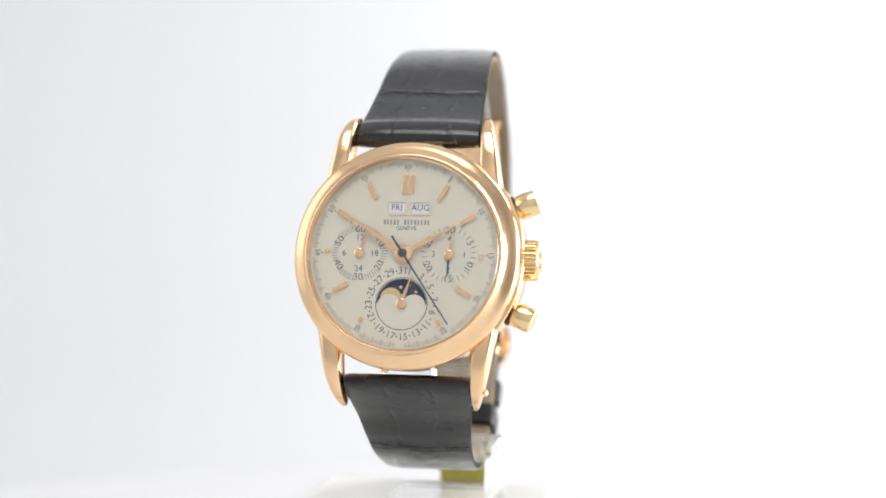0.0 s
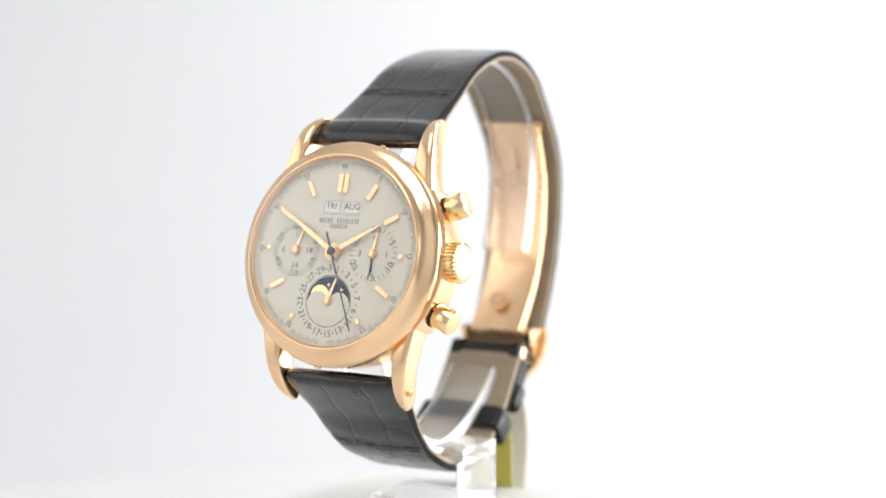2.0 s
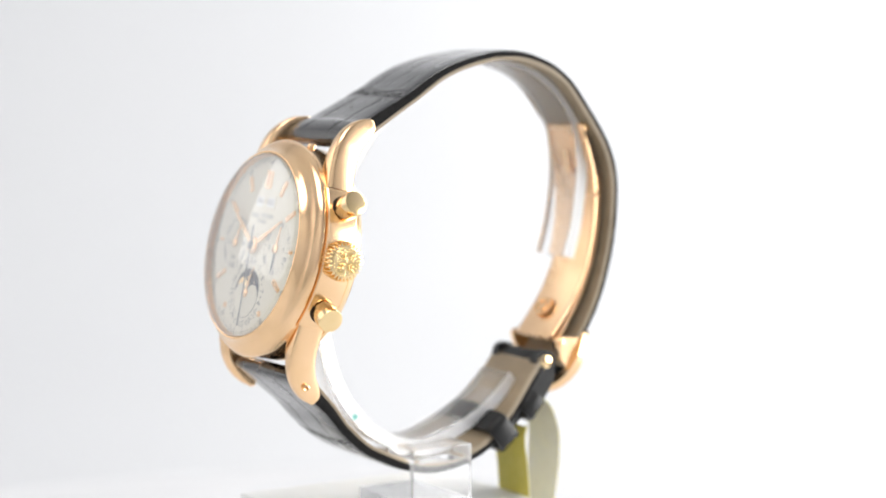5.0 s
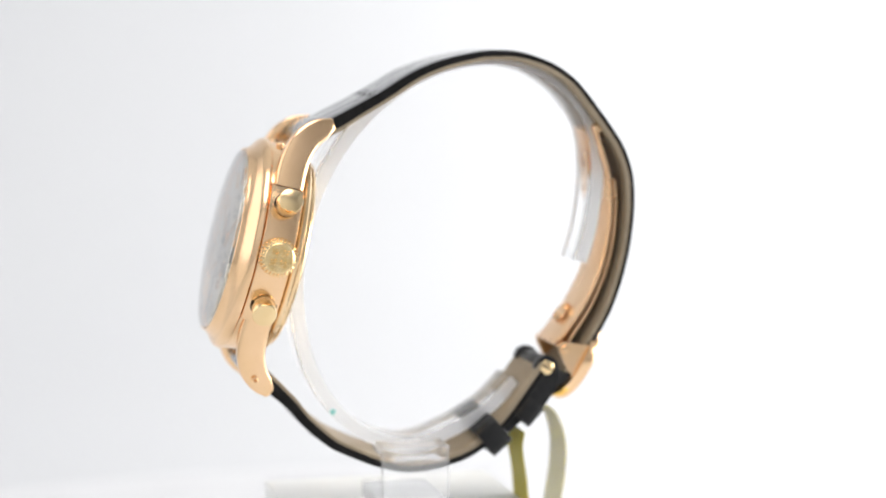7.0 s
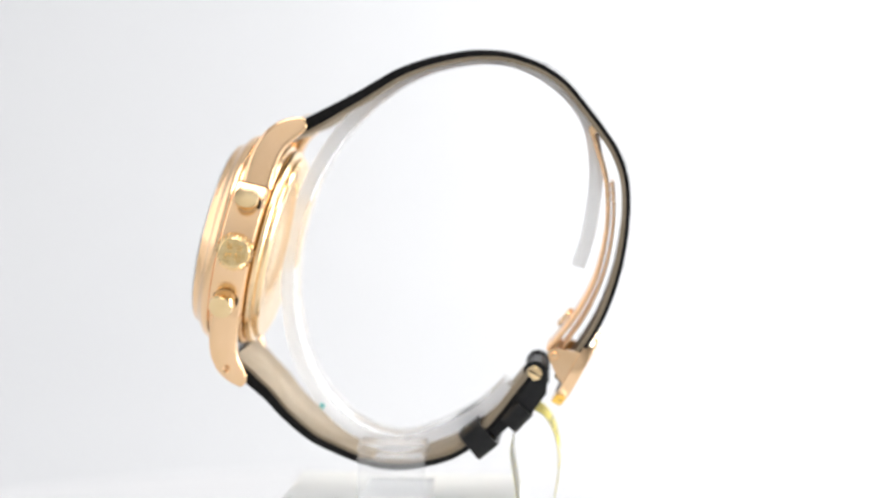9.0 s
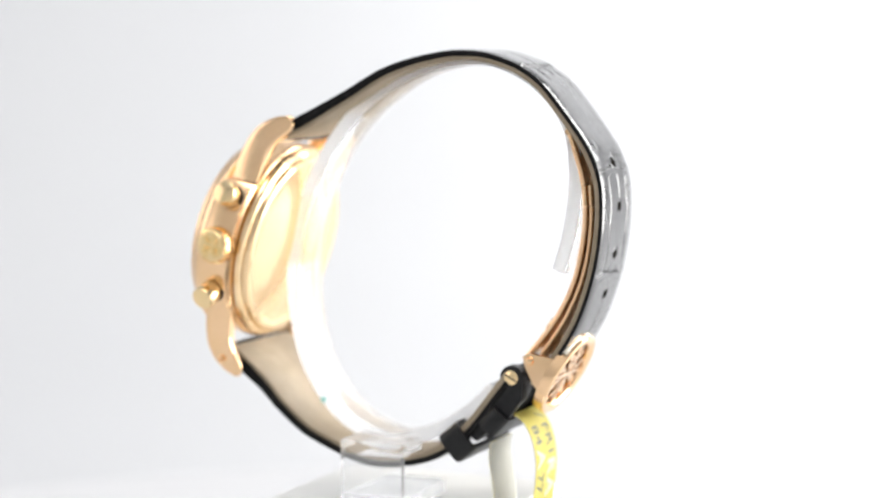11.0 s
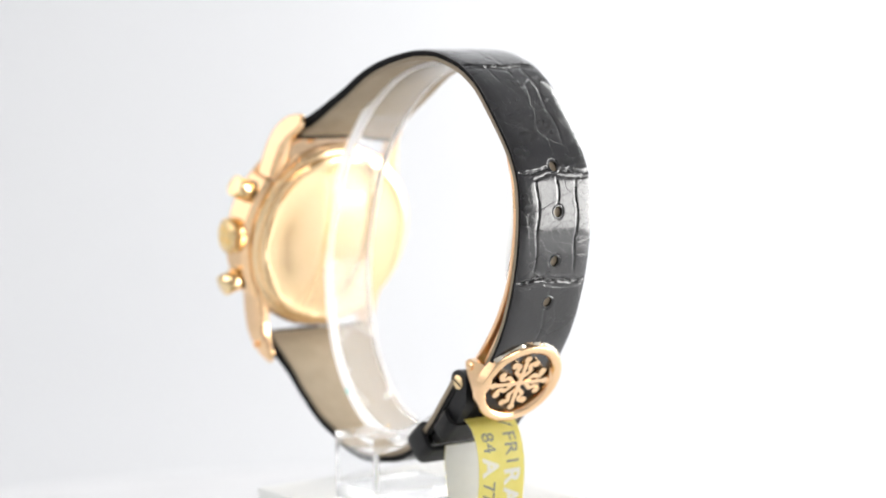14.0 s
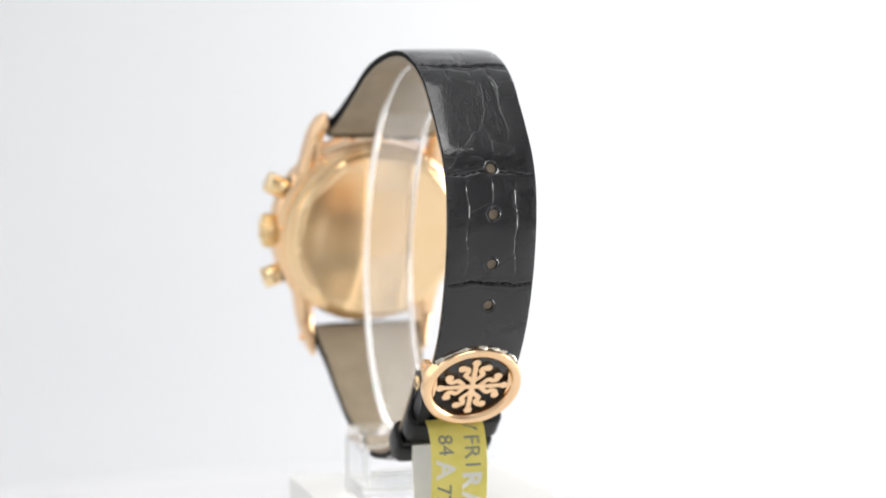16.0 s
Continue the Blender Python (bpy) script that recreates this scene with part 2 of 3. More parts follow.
panel("floor", -0.9, 0.9, -0.8, 0.36, -0.03, 0.0, SWEEP, "white paper covered table")
cove = [(0.36, 0.0)] + [(0.36 + 0.54 * math.sin(radians(a)), 0.54 - 0.54 * math.cos(radians(a))) for a in range(5, 91, 5)] + [(0.90, 1.1)]
cove += [(y + 0.03 * (1 if z > 0.5 else 0.7), z - 0.03 * (z < 0.5)) for y, z in reversed(cove)]
tagged(part("backdrop", prism([(y * 1000, z * 1000) for y, z in cove], -900, 900), SWEEP, None, "plain white paper sweep curving up behind the table",
            m=Matrix(((0, 0, 1, 0), (1, 0, 0, 0), (0, 1, 0, 0), (0, 0, 0, 1)))), kind="structure")
# unseen panels added to bounce light; left one lighter to whiten the crystal
panel("wall_left", -0.93, -0.90, -0.8, 0.90, 0.0, 1.1, BOUNCE_WHITE, "unseen white tent side, added to bounce light")
panel("wall_right", 0.90, 0.93, -0.8, 0.90, 0.0, 1.1, SWEEP, "unseen white tent side, added to bounce light")
panel("wall_front", -0.90, 0.90, -0.83, -0.80, 0.0, 1.1, ROOM, "unseen grey panel added behind the lens to stand for a dimmer room")
panel("ceiling", -0.93, 0.93, -0.83, 0.93, 1.1, 1.13, SWEEP, "unseen white tent top, added to bounce light")

turntable = thing("turntable", "round white turntable under the display plinth", "turntable")
part("plate", lathe([(0, -134), (232, -134), (234, -132.5), (234, -121), (233, -120), (0, -120)], 160), TABLE, turntable)
part("foot", lathe([(0, -160), (188, -160), (190, -158), (190, -134.2), (0, -134.2)], 120), TABLE, turntable)

# ---------- plinth and acrylic stand ----------
plinth = thing("display_plinth", "square white plinth block under the acrylic stand", "plinth")
part("block", block(-22.5, 20.0, -27.0, 15.5, -120, -78, 0.8, 3), WHITE_BLOCK, plinth, smooth=False)

stand = thing("watch_stand", "clear acrylic c-ring watch stand on a clear post", "display stand")
ring_line = spline([(24.9, -34.9), (26.8, -28.2), (27.8, -18.4), (26.1, -9.8), (19.8, -3.2), (11.0, -0.2), (-0.8, -2.2), (-11.3, -9.1), (-19.1, -19.4), (-23.3, -31.4),
                    (-23.9, -42.5), (-21.3, -53.5), (-15.1, -61.9), (-6.9, -65.7), (0.1, -64.3), (7.9, -60.2), (13.1, -55.4)], 0.9)


def ring_section(i, s):
    c = 0.9
    return rounded_section(c - 4.1, c + 4.1, -2.3, 0.0, 0.2, 2)


ring = part("ring", band(ring_line, 1, ring_section), ACRYLIC, stand)
for x0 in (-3.6, 5.05):
    edge = part("ring_edge", band(ring_line, 1, lambda i, s: rounded_section(x0, x0 + 0.35, -2.3, 0.0, 0.12, 2)), FROST, stand, "sawn frosted ring edge")
    edge.visible_shadow = False
post = part("post", prism([(-5.7, -77.9), (12.9, -77.9), (12.9, -65.8), (4.2, -65.8), (4.2, -68.4), (11.6, -68.4), (11.6, -75.4), (-5.7, -75.4)], 0.1, 11.8, 0.25, 2), CLEAR_BLOCK, stand,
            smooth=False, m=Matrix(((1, 0, 0, 0), (0, 0, -1, 0), (0, 1, 0, 0), (0, 0, 0, 1))))
dot = part("sticker", lathe([(0, 0), (0.5, 0), (0.5, 0.06), (0, 0.06)], 20), STICKER, stand, "small teal sticker dot",
           m=Matrix.Translation((5.4, -19.1, -60.4)) @ Matrix.Rotation(radians(90), 4, "Y"))
for ob in (ring, post):
    ob.visible_shadow = False

# ---------- the watch ----------
watch = thing("wristwatch", "rose gold chronograph wristwatch on a black alligator strap", "watch")
TILT = radians(13.8)
CX, CY, CZ = 2.95, -36.5, -30.2
CASE = Matrix(((1, 0, 0, CX), (0, math.sin(TILT), -math.cos(TILT), CY), (0, math.cos(TILT), math.sin(TILT), CZ), (0, 0, 0, 1)))
BACK_X = 1.4


def strap_x(y):
    """The strap's middle across, which drifts a little from the case to the clasp."""
    return 3.0 - 2.15 * (y + 36) / 71


def yz(up, out):
    """A place on the case's middle plane, in y and z."""
    return (CY + up * math.sin(TILT) - out * math.cos(TILT), CZ + up * math.cos(TILT) + out * math.sin(TILT))


def clock(r, degrees, cx=0.0, cy=0.0):
    return (cx + r * math.sin(radians(degrees)), cy + r * math.cos(radians(degrees)))


# case: a round band with a raised shoulder that carries crown and pushers
def smooth_step(v):
    v = min(1.0, max(0.0, v))
    return v * v * (3 - 2 * v)


bm = lathe([(16.6, -2.4), (17.9, -2.44), (18.1, -2.52), (18.15, -2.7), (18.15, -3.3), (18.15, -7.4), (18.1, -7.85), (17.85, -8.15), (17.3, -8.4), (15.0, -8.5), (15.0, -2.4)], 432, True)
for v in bm.verts:
    r = math.hypot(v.co.x, v.co.y)
    if r > 17.75:
        a = abs(math.degrees(math.atan2(v.co.y, v.co.x)))
        k = 1 + 0.85 * smooth_step((39.0 - a) / 2.6) * (r - 17.6) / 0.55 / r
        v.co.x, v.co.y = v.co.x * k, v.co.y * k
case = part("case", bm, ROSE, watch, m=CASE, angle=28)
part("bezel", lathe([(15.5, -0.6), (15.55, 0.85), (15.62, 1.04), (15.76, 1.12), (15.92, 1.1), (16.02, 1.0), (16.12, 0.72), (16.35, 0.32), (16.7, -0.08), (17.1, -0.4), (17.5, -0.66), (17.9, -0.93),
                     (18.22, -1.26), (18.42, -1.64), (18.52, -2.05), (18.48, -2.3), (18.3, -2.45), (18.0, -2.5), (15.5, -2.45)], 200, True), ROSE, watch, "polished rose gold bezel sloping to the case", m=CASE, angle=40)
bm = lathe([(15.2, -8.4), (17.3, -8.55), (17.5, -8.9), (17.45, -9.6), (17.1, -10.0), (16.6, -10.15), (16.35, -10.3), (16.3, -10.9), (16.0, -11.35), (15.4, -11.6),
            (15.1, -11.62), (14.5, -11.45), (14.3, -11.42), (11.0, -11.85), (7.0, -12.25), (3.0, -12.45), (0, -12.5)], 140)
for v in bm.verts:
    v.co.z = -8.5 + (v.co.z + 8.5) * 0.74
    r = math.hypot(v.co.x, v.co.y)
    if 14 < r < 15.15 and v.co.z < -10.2:
        # the sunk centre has ten straight sides
        a = (math.degrees(math.atan2(v.co.y, v.co.x)) + 9) % 36 - 18
        k = math.cos(radians(18)) / math.cos(radians(a)) * 1.03
        v.co.x, v.co.y = v.co.x * k, v.co.y * k
part("caseback", bm, SATIN, watch, "polished solid gold caseback with ten-sided centre", m=CASE, angle=20)
part("rehaut", lathe([(15.6, 0.05), (15.6, 0.7), (15.5, 0.75), (15.25, 0.08), (15.25, 0.03)], 144, True), BRUSHED, case, m=CASE)

LUG_FRONT = [(11.5, -3.0), (14.5, -3.1), (17.2, -3.5), (19.6, -4.25), (21.5, -5.4), (22.9, -6.9), (23.75, -8.5), (24.1, -9.9)]
LUG_REAR = [(11.5, -8.1), (14.6, -8.1), (17.2, -8.4), (19.2, -9.2), (20.7, -10.3), (21.8, -11.0), (22.8, -11.3), (23.7, -10.9)]


def lug_mesh(sx, sy):
    """A horn lofted from softly squared sections, domed on every side and narrowing to the tip."""
    bm = bmesh.new()
    rings, steps, n = [], 28, 40
    front, rear = spline(LUG_FRONT, 0.1)[0], spline(LUG_REAR, 0.1)[0]
    for k in range(steps + 3):
        f = min(k, steps) / steps
        p, q = front[int(f * (len(front) - 1))], rear[int(f * (len(rear) - 1))]
        mid, half = (p + q) / 2, (p - q) / 2
        shrink = (1.0, 0.8, 0.45)[max(0, k - steps)]
        u = mid[0] + 0.14 * max(0, k - steps)
        x_in = 10.6 + 0.008 * (15 - u)
        x_out = 14.0 + 0.19 * (15 - u) - 0.06 * max(0.0, u - 18.5) ** 1.6
        ring = []
        for j in range(n):
            a = 2 * math.pi * j / n
            ca, sa = math.cos(a), math.sin(a)
            ca, sa = math.copysign(abs(ca) ** 0.46, ca) * shrink, math.copysign(abs(sa) ** 0.46, sa) * shrink
            ring.append(bm.verts.new((sx * ((x_in + x_out) / 2 + (x_out - x_in) / 2 * sa), sy * (u + half[0] * ca) * (0.985 if sy < 0 else 1.0), mid[1] + half[1] * ca)))
        rings.append(ring)
    for a, b in zip(rings, rings[1:]):
        for j in range(n):
            bm.faces.new((a[j], a[(j + 1) % n], b[(j + 1) % n], b[j]))
    bm.faces.new(rings[0][::-1])
    bm.faces.new(rings[-1])
    return bm


for sx in (1, -1):
    for sy in (1, -1):
        bm = lug_mesh(sx, sy)
        lug = part("lug", bm, ROSE, watch, m=CASE, angle=60)
        if sx == 1 and sy == -1:
            part("spring_bar_hole", lathe([(0.28, 0.05), (0.42, 0.12), (0.56, 0.05), (0.56, -0.5), (0.28, -0.5)], 24, True), ROSE, lug,
                 m=CASE @ Matrix.Translation((13.0, -21.2, -7.6)) @ Matrix.Rotation(radians(90), 4, "Y"))

# pushers and crown
for sy in (1, -1):
    axis = CASE @ Matrix.Translation((14.9, sy * 7.5, -5.4)) @ Matrix.Rotation(radians(sy * 22), 4, "Z") @ Matrix.Rotation(radians(90), 4, "Y")
    pusher = part("pusher", lathe([(0, 5.9), (1.7, 5.9), (1.92, 5.82), (2.02, 5.6), (2.02, 2.75), (1.92, 2.6), (1.45, 2.55), (1.45, -0.6), (0, -0.6)], 48), YELLOW, watch, "cylindrical yellow gold pusher", m=axis)
    # dark ring coloured as the shade round the pusher's foot
    part("pusher_socket", lathe([(1.47, 2.36), (2.2, 2.36), (2.2, -2.0), (1.47, -2.0)], 40, True), SHADOW_GAP, pusher, m=axis)
for sy in (0,):
    n = 168
    bm = bmesh.new()
    rows = []
    for r, z in ((2.6, 1.4), (2.95, 1.55), (3.05, 1.9), (3.05, 3.9), (2.95, 4.25), (2.6, 4.45)):
        rows.append([bm.verts.new(((r + (0.23 * math.tanh(2.5 * math.cos(28 * 2 * math.pi * i / n)) if 1.5 < z < 4.3 else 0)) * math.cos(2 * math.pi * i / n),
                                   (r + (0.23 * math.tanh(2.5 * math.cos(28 * 2 * math.pi * i / n)) if 1.5 < z < 4.3 else 0)) * math.sin(2 * math.pi * i / n), z)) for i in range(n)])
    for a, b in zip(rows, rows[1:]):
        for i in range(n):
            bm.faces.new((a[i], a[(i + 1) % n], b[(i + 1) % n], b[i]))
    bm.faces.new(rows[-1])
    bm.faces.new(rows[0][::-1])
    axis = CASE @ Matrix.Translation((16.5, 0.1, -5.5)) @ Matrix.Rotation(radians(90), 4, "Y")
    crown = part("crown", bm, YELLOW, watch, "fluted yellow gold winding crown", m=axis, angle=28)
    relief = [lathe([(0, 4.62), (2.3, 4.62), (2.45, 4.5), (2.45, 4.4), (0, 4.4)], 48)]
    for k in range(4):
        for dx, dr, r in ((0, 0.75, 0.28), (0.32, 1.25, 0.26), (-0.32, 1.25, 0.26), (0, 1.75, 0.24)):
            x, y = clock(dr, 45 + 90 * k)
            cx, cy = clock(dx, 135 + 90 * k)
            b = lathe([(0, 4.82), (r * 0.7, 4.77), (r, 4.62), (r, 4.55)], 10)
            bmesh.ops.translate(b, vec=(x + cx, y + cy, 0), verts=b.verts)
            relief.append(b)
    part("crown_relief", join(*relief), EMBOSS, crown, "raised ornament struck into the crown", m=axis)
    # collar coloured near-black for the shade behind the crown
    part("crown_stem", lathe([(1.6, 2.2), (2.6, 2.2), (2.6, -0.5), (0, -0.5), (0, 1.5)], 48), SHADOW_GAP, crown, m=axis)

for ang in (-9.2, 13.3, -58.5, 190.0):
    x, y = clock(17.75, ang)
    part("corrector", lathe([(0, 1.2), (0.4, 1.17), (0.62, 1.0), (0.7, 0.7), (0.7, -0.6), (0, -0.6)], 24), ROSE, watch,
         m=CASE @ Matrix.Translation((x, y, -4.2)) @ Matrix.Rotation(radians(-ang), 4, "Z") @ Matrix.Rotation(radians(-90), 4, "X"))

# crystal
dome = [(15.55, 0.8), (15.5, 1.3), (15.35, 1.48), (15.1, 1.56)] + [(r, 2.75 - 1.15 * (r / 15.1) ** 2) for r in (14.4, 13, 11, 9, 7, 5, 3, 1.5)] + [(0, 2.75)]
glass = part("crystal", lathe(dome, 128, False), CRYSTAL, watch, "domed clear sapphire crystal", m=CASE, angle=60)
glass.visible_shadow = False

# dial
dial = part("dial", lathe([(0, 0.0), (15.55, 0.0), (15.55, -0.5), (0, -0.5)], 128), DIAL, watch, "silvered opaline calendar dial", m=CASE)


def on_dial(name, bm, mat, label="", smooth=False):
    return part(name, bm, mat, dial, label, smooth=smooth, m=CASE)


def bar(r0, r1, w, ang, h=0.32, dx=0.0):
    bm = prism([(dx - w / 2, r0), (dx + w / 2, r0), (dx + w / 2, r1), (dx - w / 2, r1)], 0.0, h, 0.1, 1)
    bmesh.ops.rotate(bm, cent=(0, 0, 0), matrix=Matrix.Rotation(radians(-ang), 3, "Z"), verts=bm.verts)
    return bm


for dx in (-0.55, 0.55):
    on_dial("hour_index", bar(9.7, 12.75, 0.78, 1.5, dx=dx), ROSE)
for hour in (1, 2, 4, 8, 10, 11):
    on_dial("hour_index", bar(10.15, 12.95, 0.72, hour * 30 + 1), ROSE)
for hour in (3, 5, 7, 9):
    on_dial("hour_index", bar(12.15, 12.95, 0.62, hour * 30 + 1), ROSE)

# calendar windows
for x0, x1, word in ((-2.85, -0.15, "FRI"), (0.95, 3.75, "AUG")):
    on_dial("window_frame", join(block(x0 - 0.28, x1 + 0.28, 8.3, 8.62, 0, 0.14, 0.05), block(x0 - 0.28, x1 + 0.28, 6.25, 6.57, 0, 0.14, 0.05),
                                 block(x0 - 0.28, x0 - 0.03, 6.57, 8.3, 0, 0.14, 0.05), block(x1 + 0.03, x1 + 0.28, 6.57, 8.3, 0, 0.14, 0.05)), SUNK)
    on_dial("calendar_disc", block(x0, x1, 6.6, 8.27, 0.01, 0.03), PAPER)
    on_dial("weekday" if word == "FRI" else "month", lettering(word, 1.42, (x0 + x1) / 2, 7.44, 0.035, -0.5), INK)
# maker's name as plain bars, town in letters
NAME_PRINT = material("name_print", (0.34, 0.34, 0.32), 0.5)
for x0, count in ((-3.55, 5), (-0.2, 8)):
    on_dial("name_bar", join(*[block(x0 + 0.545 * k, x0 + 0.545 * k + (0.26 if k % 3 else 0.34), 4.7, 5.5, 0.0, 0.02) for k in range(count)]), NAME_PRINT)
on_dial("town_name", lettering("GENEVE", 0.95, 0.18, 4.15, 0.0), INK)

# minute track
ticks = bmesh.new()


def tick(r0, r1, w, ang, cx=0.0, cy=0.0, z=0.02):
    a = [clock(r0, ang, cx, cy), clock(r1, ang, cx, cy)]
    s = (w / 2 * math.cos(radians(ang)), -w / 2 * math.sin(radians(ang)))
    ticks.faces.new([ticks.verts.new((p[0] + q * s[0], p[1] + q * s[1], z)) for p, q in ((a[0], -1), (a[0], 1), (a[1], 1), (a[1], -1))])


for k in range(300):
    ang = k * 1.2
    near = min(ang % 30, 30 - ang % 30)
    if near > 3.2:
        tick(14.05 if k % 5 == 0 else 14.35, 15.05, 0.09 if k % 5 == 0 else 0.055, ang)
for k in range(60):
    if k % 10 == 0:
        continue
    if min((k * 6) % 60, 60 - (k * 6) % 60) > 11:
        tick(3.5, 4.5, 0.085, k * 6, -7.3)
for k in range(30):
    if min((k * 12) % 60, 60 - (k * 12) % 60) > 11:
        tick(3.6, 4.5, 0.09, k * 12, 7.3)
tagged(on_dial("minute_track", ticks, INK), kind="stuff")
for k in (1, 2, 3, 4, 5, 7, 8, 9, 10, 11, 12):
    x, y = clock(14.1, k * 30)
    on_dial("minute_numeral", lettering(str(k * 5), 1.25, x, y, 0.0, -k * 30 + (180 if 3 < k < 9 else 0)), INK)
    x, y = clock(13.45, k * 30)
    on_dial("minute_dot", prism(arc(x, y, 0.13, 0, 315, 7), 0.0, 0.03), INK)

# subdials
for cx in (-7.3, 7.3):
    on_dial("subdial", lathe([(0, 0.006), (3.35, 0.006), (3.4, 0.0)], 64), SUNK).matrix_basis = Matrix.Translation((cx * MM, 0, 0))
    on_dial("subdial_rim", lathe([(4.6, 0.0), (4.62, 0.035), (4.7, 0.035), (4.72, 0.0)], 72), SUNK, smooth=True).matrix_basis = Matrix.Translation((cx * MM, 0, 0))
for cx, words, r, size in ((-7.3, ("60", "10", "20", "30", "40", "50"), 3.85, 1.6), (7.3, ("30", "5", "10", "15", "20", "25"), 3.85, 1.6),
                           (-7.3, ("12", "18", "24", "6"), 2.5, 1.4), (7.3, ("4", "1", "2", "3"), 2.5, 1.4)):
    for k, word in enumerate(words):
        ang = k * 360 / len(words)
        x, y = clock(r, ang, cx)
        lean = (-ang + (180 if 100 < ang < 260 else 0)) if len(words) == 6 else 0
        on_dial("subdial_numeral", lettering(word, size, x, y, 0.012, lean), INK)
for day in range(1, 32, 2):
    ang = day * 360 / 31
    x, y = clock(5.3, ang, 0, -8.0)
    on_dial("date_numeral", lettering(str(day), 1.6, x, y, 0.0, -ang + (180 if 100 < ang < 260 else 0)), INK)
    x, y = clock(5.3, ang + 360 / 31, 0, -8.0)
    if day < 31:
        on_dial("date_dot", prism(arc(x, y, 0.14, 0, 315, 7), 0.0, 0.03), INK)

# moon phase: night disc, moon, and the two round masks
on_dial("moon_rim", lathe([(4.1, 0.0), (4.12, 0.03), (4.22, 0.03), (4.24, 0.0)], 72), INK).matrix_basis = Matrix.Translation((0, -8.0 * MM * math.sin(TILT), -8.0 * MM * math.cos(TILT)))
on_dial("moon_disc", prism(arc(0, -8.05, 4.05, 0, 180, 40), 0.0, 0.03), NIGHT, "dark blue moon phase disc")
on_dial("moon", prism(arc(-1.75, -7.2, 1.75, 0, 354, 40), 0.03, 0.05), YELLOW, "gold moon")
on_dial("moon_mask", prism(arc(0, -8.05, 4.05, 180, 360, 40), 0.05, 0.07), DIAL)
for sx in (-1, 1):
    on_dial("moon_mask", prism(arc(2.0 * sx, -8.42, 1.95, -10, 190, 32), 0.05, 0.075), DIAL)
for x, y, r in ((-0.25, -5.35, 0.36), (2.25, -6.05, 0.36), (-0.05, -6.6, 0.3), (1.3, -5.0, 0.16), (2.9, -7.1, 0.16), (0.6, -6.0, 0.14)):
    on_dial("star", prism([clock(r if k % 2 == 0 else r * 0.42, k * 36, x, y) for k in range(10)], 0.03, 0.05), YELLOW)


def hand(length, tail, w0, w1, w2, z, hub, mat, name, label, ang, cx=0.0, cy=0.0):
    """A tapered hand with a round boss."""
    outline = [(-w0 / 2, -tail), (w0 / 2, -tail), (w1 / 2, length * 0.45), (w2 / 2, length), (-w2 / 2, length), (-w1 / 2, length * 0.45)]
    bm = join(prism(outline, z, z + 0.18, 0.05, 1), lathe([(0, z + 0.3), (hub * 0.6, z + 0.3), (hub, z + 0.18), (hub, z - 0.02), (0, z - 0.02)], 32))
    bmesh.ops.rotate(bm, cent=(0, 0, 0), matrix=Matrix.Rotation(radians(-ang), 3, "Z"), verts=bm.verts)
    return part(name, bm, mat, watch, label, m=CASE @ Matrix.Translation((cx, cy, 0)))


hand(3.55, 0.0, 0.36, 0.42, 0.12, 0.18, 0.78, ROSE, "day_hand", "slim gold subdial hand", 18, -7.3)
hand(3.7, 0.0, 0.36, 0.42, 0.12, 0.18, 0.78, ROSE, "leap_year_hand", "slim gold subdial hand", 9, 7.3)
hand(3.5, 0.0, 0.20, 0.20, 0.10, 0.10, 0.3, BLUED, "minute_counter_hand", "thin dark counter hand", 182, 7.3)
hand(4.6, 0.0, 0.40, 0.48, 0.12, 0.18, 0.80, ROSE, "date_hand", "slim gold date hand", 18, 0, -8.0)
hand(9.5, 0.0, 0.75, 0.72, 0.15, 0.50, 1.45, ROSE, "hour_hand", "tapered rose gold hour hand", 61)
hand(12.9, 0.0, 0.75, 0.78, 0.12, 0.72, 1.25, ROSE, "minute_hand", "tapered rose gold minute hand", -57.5)
chrono = part("seconds_hand", join(prism([(-0.16, -3.3), (0.16, -3.3), (0.10, 13.7), (-0.10, 13.7)], 0.98, 1.10), lathe([(0, 1.28), (0.45, 1.28), (0.72, 1.16), (0.72, 0.95), (0, 0.95)], 32)),
              BLUED, watch, "thin blued steel running seconds hand")

# ---------- strap ----------
def bump(v, w):
    return math.exp(-(v / w) ** 2)


